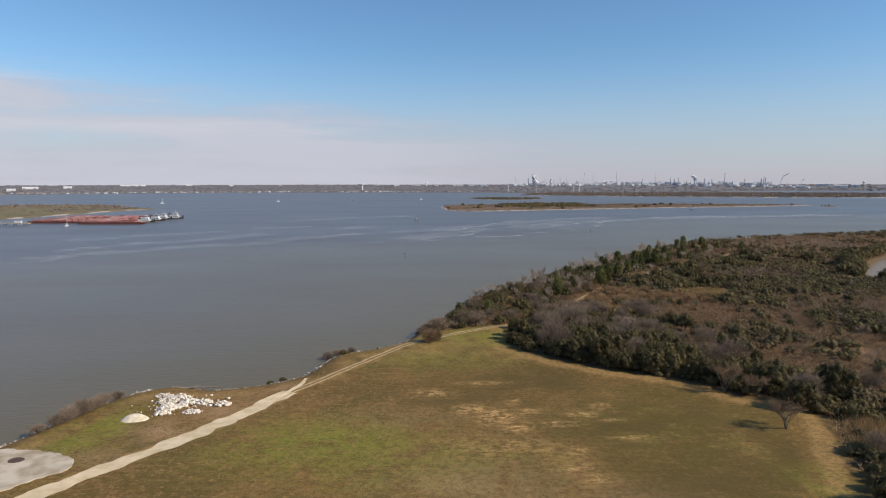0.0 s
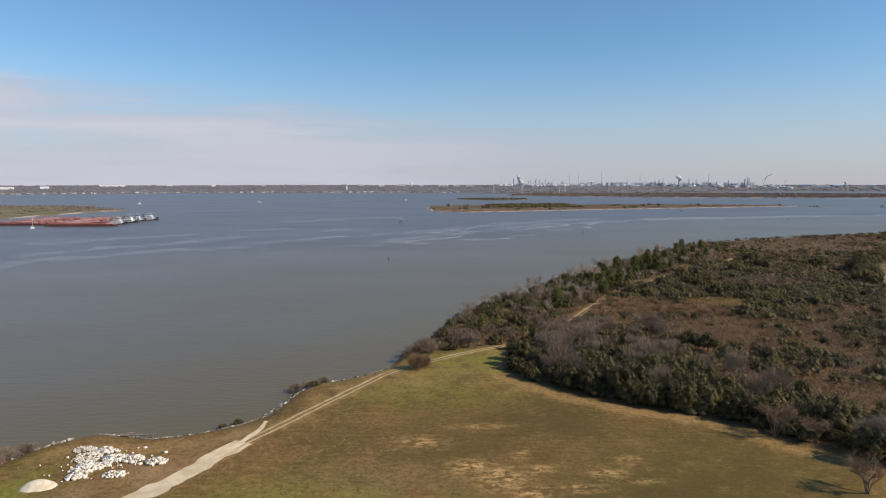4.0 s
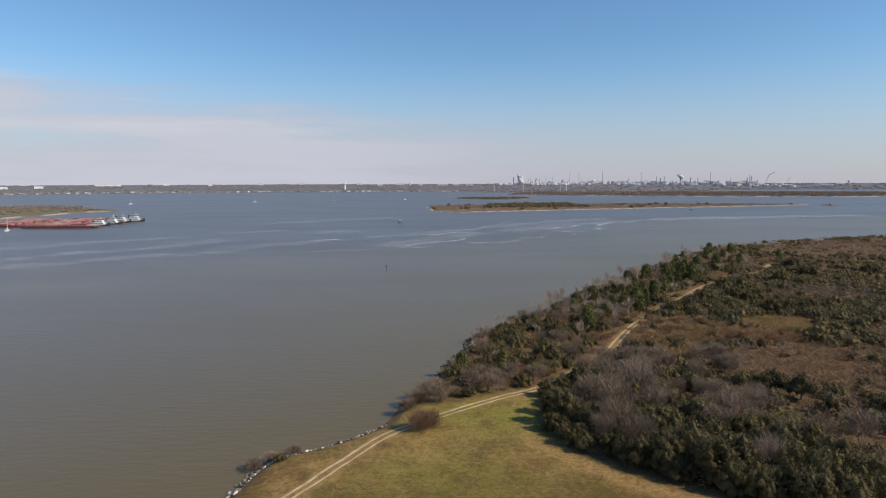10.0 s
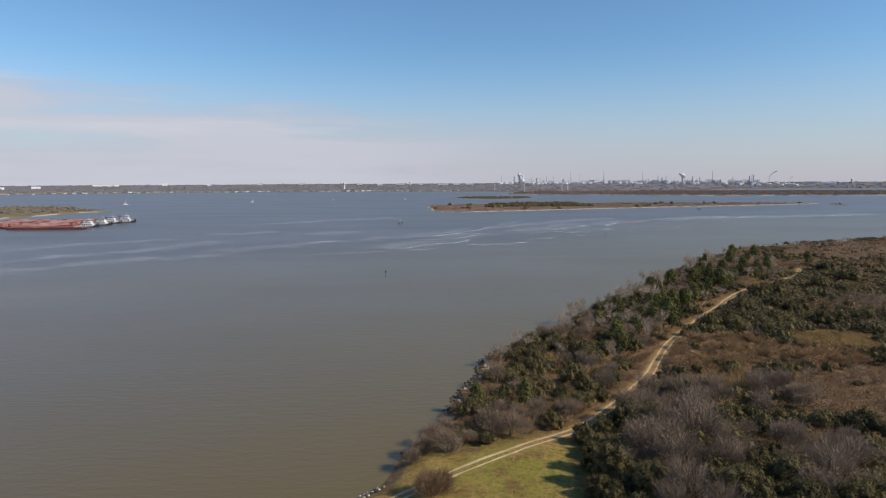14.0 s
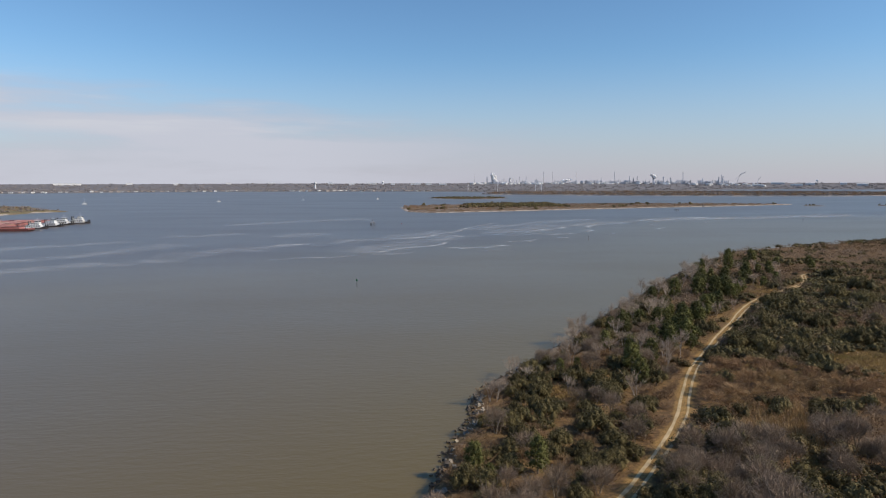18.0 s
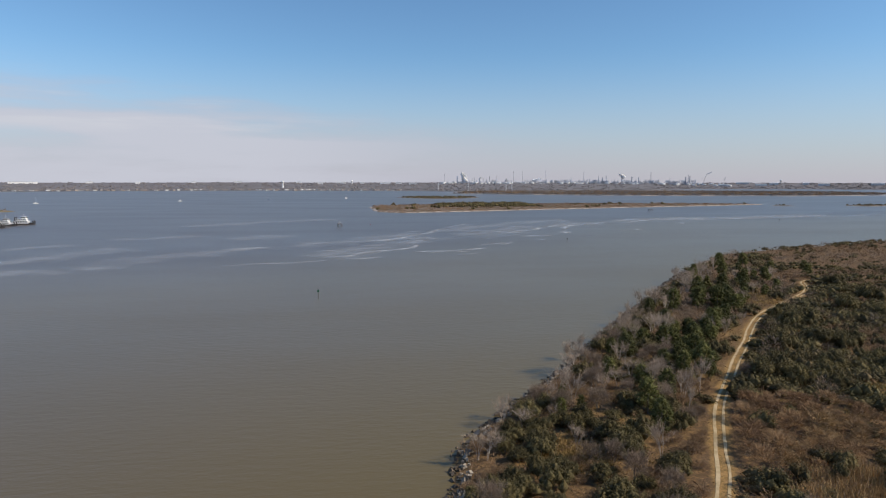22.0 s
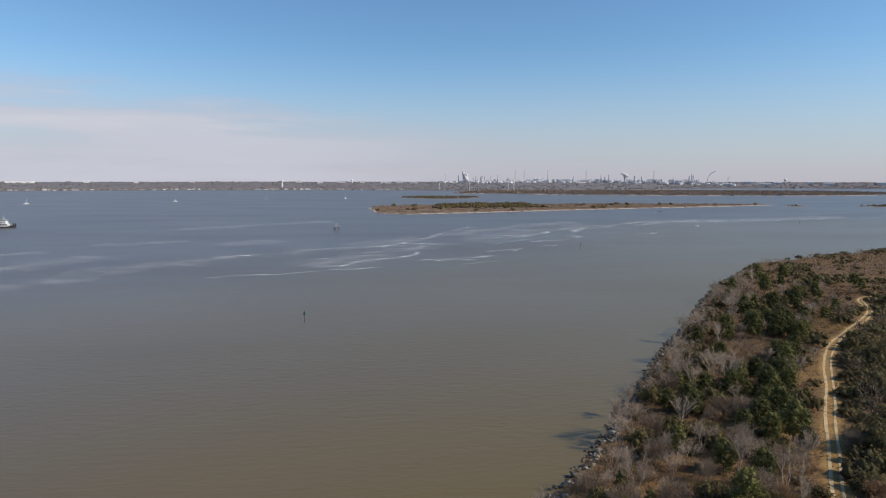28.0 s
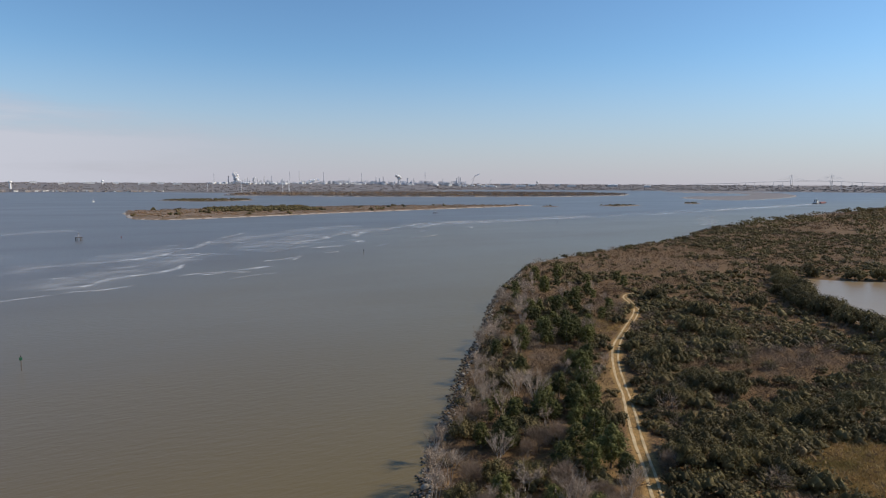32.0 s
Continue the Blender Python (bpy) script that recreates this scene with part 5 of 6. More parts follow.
for k in range(64):
    # short dabs strewn along the current, thickest near the seam
    t = sk.uniform(0, 1)
    cx = np.interp(t, [0, 0.3, 0.55, 1], [-60, 130, 330, 1150]) + sk.normal(0, 35)
    cy = np.interp(t, [0, 0.3, 0.55, 1], [590, 740, 915, 1100]) + sk.normal(0, 50)
    ang = np.interp(t, [0, 0.4, 0.6, 1], [0.45, 0.6, 0.3, 0.3]) + sk.normal(0, 0.25)
    ln = sk.uniform(6, 20)
    foam([(cx - ln * math.cos(ang), cy - ln * math.sin(ang)), (cx, cy + sk.normal(0, 3)), (cx + ln * math.cos(ang), cy + ln * math.sin(ang))], sk.uniform(3.0, 7.0), 0.34, SEAM, 30 + k)


# ---- shore: riprap, rubble, slab, heap, driftwood ----
def chunk(r, flat=0.75):
    """A broken block with skewed faces."""
    bm = bmesh.new()
    bmesh.ops.create_cube(bm, size=0.8)
    for v in bm.verts:
        v.co *= r.uniform(0.62, 1.2)
        v.co.x *= r.uniform(0.8, 1.25)
        v.co.z *= flat
    me = bpy.data.meshes.new("stone")
    bmesh.ops.triangulate(bm, faces=bm.faces[:])
    bm.to_mesh(me)
    bm.free()
    return me


sr = np.random.default_rng(17)
stone_shapes = {m: [chunk(sr) for _ in range(6)] for m in ("rock", "wet", "chalk")}
for m, shapes in stone_shapes.items():
    for me in shapes:
        me.materials.append(M[m])


def stone_field(name, label, category, pts, mat_of, size, limit=300):
    """Stones one could pick up, as parts; those beyond the count as one mesh."""
    top = thing(name, label, category)
    extra = {}
    for i, (x, y, z) in enumerate(pts):
        m = mat_of(i)
        s = sr.uniform(*size) * (1.6 if sr.random() < 0.12 else 1.0)
        me = stone_shapes[m][sr.integers(6)]
        if i < limit:
            ob = new("stone", me)
            ob.parent = top
            ob.location, ob.rotation_euler, ob.scale = (x, y, z), sr.uniform(0, 6.28, 3), (s, s * sr.uniform(0.7, 1.1), s * sr.uniform(0.7, 1.0))
        else:
            v = np.array([q.co for q in me.vertices]) * s
            a = sr.uniform(0, 6.28)
            v = np.column_stack([v[:, 0] * np.cos(a) - v[:, 1] * np.sin(a) + x, v[:, 0] * np.sin(a) + v[:, 1] * np.cos(a) + y, v[:, 2] + z])
            extra.setdefault(m, []).append((v, np.array([q.vertices[:] for q in me.polygons])))
    for m, pieces in extra.items():
        v, f = merge(pieces)
        tagged(new("stone_bank", mesh_np("stone_bank", v, f, M[m])), "grey riprap stones along the waterline", "stones", kind="stuff")
    return top


def along_coast(y0, y1, n, lo, hi, cond=None):
    c = COAST[(COAST[:, 1] > y0) & (COAST[:, 1] < y1) & (COAST[:, 0] < 260)]
    if cond:
        c = c[[cond(x, y) for x, y in c]]
    i = sr.integers(0, len(c) - 1, n)
    t = sr.random((n, 1))
    p = c[i] * (1 - t) + c[i + 1] * t
    ok = np.hypot(*(c[i + 1] - c[i]).T) < 12
    d = c[i + 1] - c[i]
    nrm = np.stack([d[:, 1], -d[:, 0]], 1) / (np.hypot(d[:, 0], d[:, 1])[:, None] + 1e-9)
    p = (p + nrm * sr.uniform(lo, hi, (n, 1)))[ok]
    p = p[np.argsort(p[:, 1])]
    h = land_height(p[:, 0], p[:, 1])[0]
    return np.column_stack([p, np.maximum(h, -0.25) + 0.12])


rip = along_coast(205, 575, 1500, -1.0, 2.6)
stone_field("riprap_shore", "grey broken riprap stones along the wooded shore", "stones", rip, lambda i: ("wet", "wet", "rock", "rock", "rock", "rock", "rock", "rock", "rock", "rock", "rock", "rock")[sr.integers(12)] if rip[i][2] > 0.30 else "wet", (0.45, 1.0))
edge = along_coast(148, 200, 760, -0.7, 1.7, lambda x, y: x > -70)
stone_field("rubble_edge", "whitish broken concrete along the meadow's shore", "stones", edge, lambda i: ("chalk", "rock", "rock", "wet")[sr.integers(4)], (0.22, 0.52))
edge = along_coast(88, 151, 200, -0.6, 1.8, lambda x, y: x < -66)
stone_field("bank_stones", "brown and grey stones on the low bank", "stones", edge, lambda i: ("rock", "rock", "wet", "chalk")[sr.integers(4)], (0.35, 0.8))
heapc = [(-63, 140.5, 2.0, 1.2), (-60.5, 137, 2.2, 2.2), (-58.8, 132.5, 1.9, 2.4), (-58.8, 129.6, 1.7, 1.1), (-59, 140, 2.2, 1.3), (-55.6, 136.6, 2.2, 1.7), (-52.4, 136.2, 1.9, 1.4), (-48, 135.2, 1.8, 1.5), (-53, 130.2, 1.9, 1.1), (-56.5, 133.6, 1.2, 1.0)]
pile = []
for cx, cy, rx, ry in heapc:
    for _ in range(int(150 * rx * ry / 3)):
        a, q = sr.uniform(0, 6.28), math.sqrt(sr.random())
        x, y = cx + math.cos(a) * q * rx, cy + math.sin(a) * q * ry
        pile.append((x, y, 0.15 + (1 - q) * 0.9 * sr.random()))
for _ in range(120):
    # loose chunks between the heaps
    x, y = sr.normal(-56.5, 4.0), sr.normal(135.5, 2.6)
    pile.append((x, y, 0.12))
pile = np.array(pile)
pile[:, 2] += land_height(pile[:, 0], pile[:, 1])[0]
stone_field("rubble_pile", "heaps of broken white concrete rubble in the grass", "rubble", pile, lambda i: "chalk" if sr.random() < 0.93 else "rock", (0.22, 0.55), 300)


def mound(name, x, y, rad, high, mat, label):
    nu, nv = 18, 6
    vs = []
    for j in range(nv):
        q = 1 - j / (nv - 1)
        for i in range(nu):
            a = i / nu * 6.283
            k = rad * q * (1 + 0.16 * math.sin(2 * a + 1) + sr.uniform(-0.05, 0.05))
            vs.append((math.cos(a) * k, math.sin(a) * k * 0.8, high * (1 - q * q) + sr.uniform(-0.04, 0.04) * q - 0.05))
    i = np.arange(nu * nv).reshape(nv, nu)
    k = np.roll(i, -1, 1)
    f = np.stack([i[:-1], k[:-1], k[1:], i[1:]], -1).reshape(-1, 4)
    ob = new(name, mesh_np(name, np.array(vs), f, mat, smooth=True))
    ob.location = (x, y, surface_z(x, y))
    return tagged(ob, label, "heap")


mound("sand_heap", -63, 126.6, 2.5, 1.3, M["heap"], "dumped heap of pale sand in the grass")
bm = bmesh.new()
rim = spline([(-92, 90), (-80, 91.5), (-71, 94), (-66.5, 99.5), (-62.8, 103.5), (-64.5, 107), (-69.5, 110), (-76, 111.3), (-83, 110.2), (-88, 102), (-92, 90)], 0.8)[:-1]
lo_v = [bm.verts.new((x + sr.uniform(-0.35, 0.35), y + sr.uniform(-0.35, 0.35), 1.1)) for x, y in rim]
f0 = bm.faces.new(lo_v)
up = bmesh.ops.extrude_face_region(bm, geom=[f0])["geom"]
bmesh.ops.translate(bm, vec=(0, 0, 1.16), verts=[g for g in up if isinstance(g, bmesh.types.BMVert)])
bmesh.ops.recalc_face_normals(bm, faces=bm.faces[:])
slab = tagged(part("concrete_slab", bm, M["concrete"]), "stained broken concrete slab by the water", "slab")
bm = bmesh.new()
bmesh.ops.create_cone(bm, cap_ends=True, segments=18, radius1=1.35, radius2=1.25, depth=0.12, matrix=Matrix.Translation((-74, 106.6, 2.32)) @ Matrix.Diagonal((1, 0.8, 1, 1)))
tagged(part("rusty_cover", bm, M["rust"]), "dark rusty round cover on the concrete slab", "cover")


def log(x, y, a, length, rad):
    bm = bmesh.new()
    pts = [Vector((0, 0, 0))]
    for _ in range(4):
        pts.append(pts[-1] + Vector((length / 4, sr.uniform(-0.12, 0.12) * length / 4, sr.uniform(-0.02, 0.06))))
    for i in range(4):
        rod(bm, pts[i], pts[i + 1], rad * (1 - i * 0.15), rad * (0.85 - i * 0.15), 7)
    rod(bm, pts[2], pts[2] + Vector((0.4, 0.5, 0.25)) * length * 0.12, rad * 0.4, rad * 0.15, 5)
    ob = part("driftwood_log", bm, M["log"])
    ob.matrix_basis = pose(x, y, max(surface_z(x, y), 0.1) + rad * 0.6, 0, 0, a)
    tagged(ob, "grey driftwood log stranded on the shore", "log", "driftwood on the shore")


for x, y, a, ln, rd in ((-66, 151, -12, 6, 0.28), (-61, 149.5, 5, 7.5, 0.26), (-57, 149, -20, 5, 0.22), (-53, 149.3, 10, 6, 0.2), (-63, 150.8, 25, 4, 0.18), (-81, 127, 60, 5, 0.22), (-78.5, 134, 70, 6, 0.2), (-86, 112, 40, 5, 0.22), (-83, 116.5, 20, 4, 0.2), (-31.5, 178, 80, 4, 0.2)):
    log(x, y, a, ln, rd)


# ---- single trees and bushes of the meadow's edge ----
def own_plant(name, label, cat, x, y, parts):
    ob = thing(name, label, cat, pose(x, y, surface_z(x, y)))
    r = np.random.default_rng(int(abs(x * 7 + y)))
    for pname, (v, f), mat in parts:
        part(pname, mesh_np(pname, v, f, mat, tint_of(v, r), smooth=False), None, ob)
    return ob


tr_ = np.random.default_rng(91)


def bare_bush(x, y, h, w, n=520, label="dense leafless grey-brown bush", mat="twig"):
    stems = merge([stick((0, 0, -0.1), (math.cos(t) * w * 0.3, math.sin(t) * w * 0.3, h * 0.7), 0.06, 0.02) for t in tr_.uniform(0, 6.28, 9)])
    own_plant("bare_bush", label, "bush", x, y, [("trunk", stems, M["bark"]), ("crown", brush_twigs(tr_, h, w, int(n * 1.7), 0.021), M[mat])])


bare_bush(-4.2, 190.4, 4.4, 5.0, 1500, "dense leafless bush standing alone beside the track")
bare_bush(-2.0, 191.8, 3.8, 4.2, 900, "dense leafless bush standing alone beside the track")
for x, y, h, w in ((-80, 122, 1.6, 3), (-78, 125, 2.2, 3.4), (-77, 127.5, 2.9, 4.2), (-75.6, 130, 2.4, 3.2), (-76.4, 131.5, 3.2, 4.4), (-75.5, 135, 2.4, 3.4), (-76, 138.5, 2.7, 3.6), (-74.4, 142, 1.9, 3), (-33, 178, 2.2, 3), (-30.5, 180.5, 2.0, 3), (-27, 183, 1.8, 3), (-7, 203, 2.4, 3.4), (-5.5, 208, 2.6, 4), (-3.5, 213, 2.8, 4), (0, 207, 2.2, 3.6), (3, 210.5, 2.2, 3.6), (8, 213, 2.4, 3.6), (-1, 218, 2.6, 4)):
    bare_bush(x, y, h * 1.15, w * 1.15, 620, "leafless grey-brown bush on the river bank", "grey_twig")
for x, y, s in ((-40.5, 157.5, 1.5), (-28.5, 178.5, 1.6), (-43, 155.5, 1.2), (72, 100, 3.2), (74, 104, 3.6), (76, 97, 3.8)):
    own_plant("evergreen_bush", "small dark green evergreen bush near the shore" if x < 0 else "dark green evergreen bush at the meadow's edge", "bush", x, y, [("crown", evergreen_crown(tr_, s, s * 1.3, 700, 6, 0.13, (6, 4)), M["evergreen"])])
for x, y, h, w in ((67.2, 121.2, 6.0, 7.6), (65, 143.8, 6.8, 8.6), (71, 141, 5.0, 6.0)):
    limbs, tw = bare_limbs(tr_, h, w, 6, 1.0, 1500, 0.017, 0.10)
    own_plant("bare_tree", "leafless spreading tree at the meadow's edge", "tree", x, y, [("trunk", limbs, M["bark"]), ("crown", tw, M["twig"])])
# clearings: matted grass
gr = np.random.default_rng(55)
cpts = np.concatenate([np.column_stack([gr.normal(122, 13, 1500), gr.normal(276, 6, 1500)]), np.column_stack([gr.normal(118, 9, 1500), gr.normal(289, 5, 1500)]), np.column_stack([gr.normal(31, 5, 500), gr.normal(265, 4, 500)]), np.column_stack([gr.normal(150, 6, 500), gr.normal(397, 9, 500)])])
cpts = cpts[line_dist(cpts, TRACK[::3]) > 2.4]
clumps = []
for _ in range(5):
    q = gr.normal(0, 0.22, (16, 2))
    clumps.append(twig_quads(np.column_stack([q, np.zeros(16)]), np.column_stack([q * 2.2, gr.uniform(0.25, 0.6, 16)]), 0.06, gr))
scatter("clearing_grass", clumps, np.column_stack([cpts, land_height(cpts[:, 0], cpts[:, 1])[0]]), M["tuft"], "matted dry olive grass in the clearings", "grass", (0.8, 1.7), seed=26)


# ---- river marks and boats ----
def channel_marker(x, y, h, board, label):
    ob = thing("channel_marker", label, "marker", pose(x, y, 0))
    bm = bmesh.new()
    rod(bm, (0, 0, -3), (0, 0, h), 0.13, 0.11, 10)
    part("pile", bm, M["timber"], ob)
    bm = bmesh.new()
    box(bm, -0.38, -0.28, h - 1.0, 0.38, -0.2, h - 0.2, 0.02)
    part("dayboard", bm, board, ob)
    bm = bmesh.new()
    rod(bm, (0, 0, h), (0, 0, h + 0.35), 0.12, 0.08, 8)
    part("lamp", bm, M["dark"], ob)


channel_marker(-25.3, 422.9, 3.9, M["green_mark"], "single dark pile with a green board in the river")
channel_marker(148.9, 644.5, 3.8, M["dark"], "single dark pile marker in the river")
channel_marker(474.4, 863, 3.6, M["dark"], "single dark pile marker in the river")
channel_marker(-3, 847, 2.4, M["red_mark"], "short pile with a red board in the river")


def mark_platform(x, y, w, h, label):
    """A small navigation platform on piles with a mast."""
    ob = thing("mark_platform", label, "platform", pose(x, y, 0, 0, 0, 20))
    for sx in (-1, 1):
        for sy in (-1, 1):
            bm = bmesh.new()
            rod(bm, (sx * w, sy * w, -3), (sx * w * 0.9, sy * w * 0.9, h), 0.28, 0.26, 8)
            part("pile", bm, M["timber"], ob)
    bm = bmesh.new()
    box(bm, -w * 1.15, -w * 1.15, h, w * 1.15, w * 1.15, h + 0.35, 0.04)
    part("deck", bm, M["timber"], ob)
    for k in range(4):
        bm = bmesh.new()
        a = Vector((w * 1.1, w * 1.1, h + 1.2))
        m = Matrix.Rotation(k * math.pi / 2, 4, "Z")
        rod(bm, m @ a, m @ Vector((-a.x, a.y, a.z)), 0.06, 0.06, 5)
        rod(bm, m @ Vector((a.x, a.y, h + 0.3)), m @ a, 0.06, 0.06, 5)
        part("rail", bm, M["steel"], ob)
    bm = bmesh.new()
    lattice(bm, (0, 0, h + 0.3), (0, 0, h + 4.2), 0.3, 5, 0.05)
    part("mast", bm, M["steel"], ob)
    bm = bmesh.new()
    box(bm, -0.5, -0.08, h + 2.8, 0.5, 0.08, h + 3.8, 0.02)
    part("board", bm, M["dark"], ob)


mark_platform(-34.9, 839.3, 2.0, 3.0, "dark timber navigation platform with a lattice mast")
mark_platform(443, 1142, 2.2, 2.6, "dark timber navigation platform near the island")
mark_platform(560, 1290, 1.4, 3.0, "small timber platform off the island beach")


def sailboat(x, y, a, label):
    ob = thing("sailboat", label, "boat", pose(x, y, 0, 0, 0, a), "moored sailboats")
    bm = bmesh.new()
    n = 9
    rings = []
    for i in range(n):
        t = i / (n - 1)
        half = 1.6 * math.sin(math.pi * (0.12 + 0.86 * t)) ** 0.7
        rings.append([bm.verts.new((-5 + 10 * t, s * half * k, z)) for s, k, z in ((-1, 1, 1.1 + 0.3 * t), (-1, 0.8, 0.1), (0, 0, -0.5), (1, 0.8, 0.1), (1, 1, 1.1 + 0.3 * t))])
    for r0, r1 in zip(rings, rings[1:]):
        for j in range(4):
            bm.faces.new((r0[j], r1[j], r1[j + 1], r0[j + 1]))
        bm.faces.new((r0[0], r0[4], r1[4], r1[0]))
    bm.faces.new(rings[0])
    bm.faces.new(rings[-1][::-1])
    part("hull", bm, M["white"], ob)
    bm = bmesh.new()
    box(bm, -1.6, -0.9, 1.2, 2.2, 0.9, 1.85, 0.15)
    part("cabin", bm, M["white"], ob)
    bm = bmesh.new()
    rod(bm, (0.8, 0, 1.2), (0.8, 0, 13.5), 0.22, 0.16, 6)
    part("mast", bm, M["pale_steel"], ob)
    bm = bmesh.new()
    rod(bm, (0.8, 0, 2.8), (-3.6, 0, 2.9), 0.28, 0.22, 6)
    part("boom", bm, M["white"], ob)


for x, y, a in ((-444, 1728, 20), (-261, 1858, -30), (-66, 1938, 60), (-440, 748, 100), (-700, 1600, 40)):
    sailboat(x, y, a, "white sailboat at anchor with bare mast")


# ---- barges and towboats ----
br = np.random.default_rng(61)


def barge(x, y, a, length, width, tan, label):
    ob = thing("barge", label, "barge", pose(x, y, 0, 0, 0, a), "rafted barges")
    bm = bmesh.new()
    hl, hw, rk = length / 2, width / 2, 5.0
    prof = [(-hl, 2.3), (-hl, 0.2), (-hl + 1.5, -1.5), (hl - rk, -1.5), (hl, 0.9), (hl, 2.3)]
    left = [bm.verts.new((px, -hw, pz)) for px, pz in prof]
    right = [bm.verts.new((px, hw, pz)) for px, pz in prof]
    bm.faces.new(left)
    bm.faces.new(right[::-1])
    for i in range(len(prof)):
        j = (i + 1) % len(prof)
        bm.faces.new((left[j], left[i], right[i], right[j]))
    part("hull", bm, M["hull_red"], ob)
    bm = bmesh.new()
    box(bm, -hl + 0.3, -hw + 0.3, 2.3, hl - 0.3, hw - 0.3, 2.45)
    part("deck", bm, M["deck_tan"] if tan else M["deck_red"], ob)
    bm = bmesh.new()
    box(bm, -hl + 7, -hw + 1.6, 2.45, hl - 9, hw - 1.6, 3.7, 0.2)
    part("coaming", bm, M["deck_red"], ob)
    nh = 7
    for i in range(nh):
        bm = bmesh.new()
        x0 = -hl + 7.3 + (length - 16.6) * i / nh
        box(bm, x0 + 0.4, -hw + 2.0, 3.7, x0 + (length - 16.6) / nh - 0.4, hw - 2.0, 4.25, 0.15)
        part("hatch_cover", bm, M[("deck_red", "deck_pink", "deck_tan", "hull_red")[int(br.choice(4, p=(0.45, 0.3, 0.15, 0.1)))]], ob)
    for sx in (-1, 1):
        for sy in (-1, 1):
            bm = bmesh.new()
            rod(bm, (sx * (hl - 3), sy * (hw - 1.2), 2.4), (sx * (hl - 3), sy * (hw - 1.2), 3.3), 0.35, 0.35, 8)
            part("bollard", bm, M["dark"], ob)
    bm = bmesh.new()
    rod(bm, (-hl + 4, 0, 2.4), (-hl + 4, 0, 6.0), 0.25, 0.2, 6)
    rod(bm, (-hl + 4, -2, 4.0), (-hl + 4, 2, 4.0), 0.25, 0.25, 6)
    part("pipe_stand", bm, M["deck_red"], ob)


barge(-412, 796, 0, 80, 12, 0, "rust-red deck barge at the front of the raft")
for row in range(10):
    for col in range(2):
        barge(-432 - col * 60.5 + br.uniform(-3, 3) - (8 if row > 5 else 0), 812 + row * 11.6, 0 if (row + col) % 3 else 180, 59, 11, int(br.random() < 0.25), "rust-red barge rafted among others")


def towboat(x, y, a, s, label, group="moored towboats"):
    """A white towboat: hull, three stepped decks, wheelhouse, stacks, mast and push knees."""
    ob = thing("towboat", label, "towboat", pose(x, y, 0, 0, 0, a), group)
    ob.scale = (s, s, s)
    bm = bmesh.new()
    pts = [(-13, -4.5), (9, -4.8), (13, -4.0), (13, 4.0), (9, 4.8), (-13, 4.5)]
    lo_, hi_ = [bm.verts.new((px * 0.97, py * 0.95, -1)) for px, py in pts], [bm.verts.new((px, py, 1.6 + (0.5 if px > 8 else 0))) for px, py in pts]
    bm.faces.new(lo_[::-1])
    bm.faces.new(hi_)
    for i in range(6):
        j = (i + 1) % 6
        bm.faces.new((lo_[i], lo_[j], hi_[j], hi_[i]))
    part("hull", bm, M["dark"], ob)
    bm = bmesh.new()
    for sy in (-1, 1):
        box(bm, -13, sy * 4.75 - 0.12, 1.2, 9, sy * 4.75 + 0.12, 1.75)
    part("fender_strip", bm, M["white"], ob)
    for nm, x0, x1, w, z0, z1 in (("main_deckhouse", -9.5, 7.0, 3.7, 1.6, 4.3), ("upper_deckhouse", -6.0, 5.5, 3.1, 4.3, 6.9), ("wheelhouse", 0.0, 5.0, 2.7, 6.9, 9.5)):
        bm = bmesh.new()
        box(bm, x0, -w, z0, x1, w, z1, 0.12)
        box(bm, x0 - 0.7, -w - 0.5, z1, x1 + 0.7, w + 0.5, z1 + 0.15)
        house = part(nm, bm, M["white"], ob)
        nwin = 6 if nm != "wheelhouse" else 3
        for sy in (-1, 1):
            for k in range(nwin):
                bm = bmesh.new()
                wx_ = x0 + (x1 - x0) * (k + 0.5) / nwin
                hw_ = (x1 - x0) / nwin * (0.25 if nm != "wheelhouse" else 0.42)
                box(bm, wx_ - hw_, sy * w - 0.04, z0 + 1.0, wx_ + hw_, sy * w + 0.04, z1 - 0.45)
                part("window", bm, M["glass"], house)
        if nm == "wheelhouse":
            bm = bmesh.new()
            box(bm, x1 - 0.03, -w + 0.3, z0 + 1.0, x1 + 0.05, w - 0.3, z1 - 0.4)
            part("front_window", bm, M["glass"], house)
    for sy in (-1, 1):
        bm = bmesh.new()
        rod(bm, (-7, sy * 2.2, 4.2), (-7, sy * 2.2, 9.2), 0.7, 0.6, 10)
        part("stack", bm, M["dark"], ob)
        bm = bmesh.new()
        box(bm, 12.4, sy * 2.6 - 0.5, 0.2, 13.6, sy * 2.6 + 0.5, 4.6, 0.1)
        part("push_knee", bm, M["dark"], ob)
    bm = bmesh.new()
    rod(bm, (2.4, 0, 9.5), (2.4, 0, 14.0), 0.16, 0.1, 6)
    rod(bm, (2.4, -1.4, 12.2), (2.4, 1.4, 12.2), 0.1, 0.1, 5)
    part("mast", bm, M["white"], ob)
    bm = bmesh.new()
    for sy in (-1, 1):
        for z in (2.2, 2.8):
            rod(bm, (-12.6, sy * 4.3, z), (8.6, sy * 4.5, z), 0.07, 0.07, 4)
    part("railing", bm, M["white"], ob)
    return ob


for x, y, a, s in ((-386, 829, 2, 0.85), (-387, 862, -3, 0.85), (-391, 893, 2, 0.85), (-384, 915, 4, 0.9)):
    towboat(x, y, a, s, "white stepped towboat moored at the end of the barge raft")
run = math.degrees(math.atan2(83, 214))
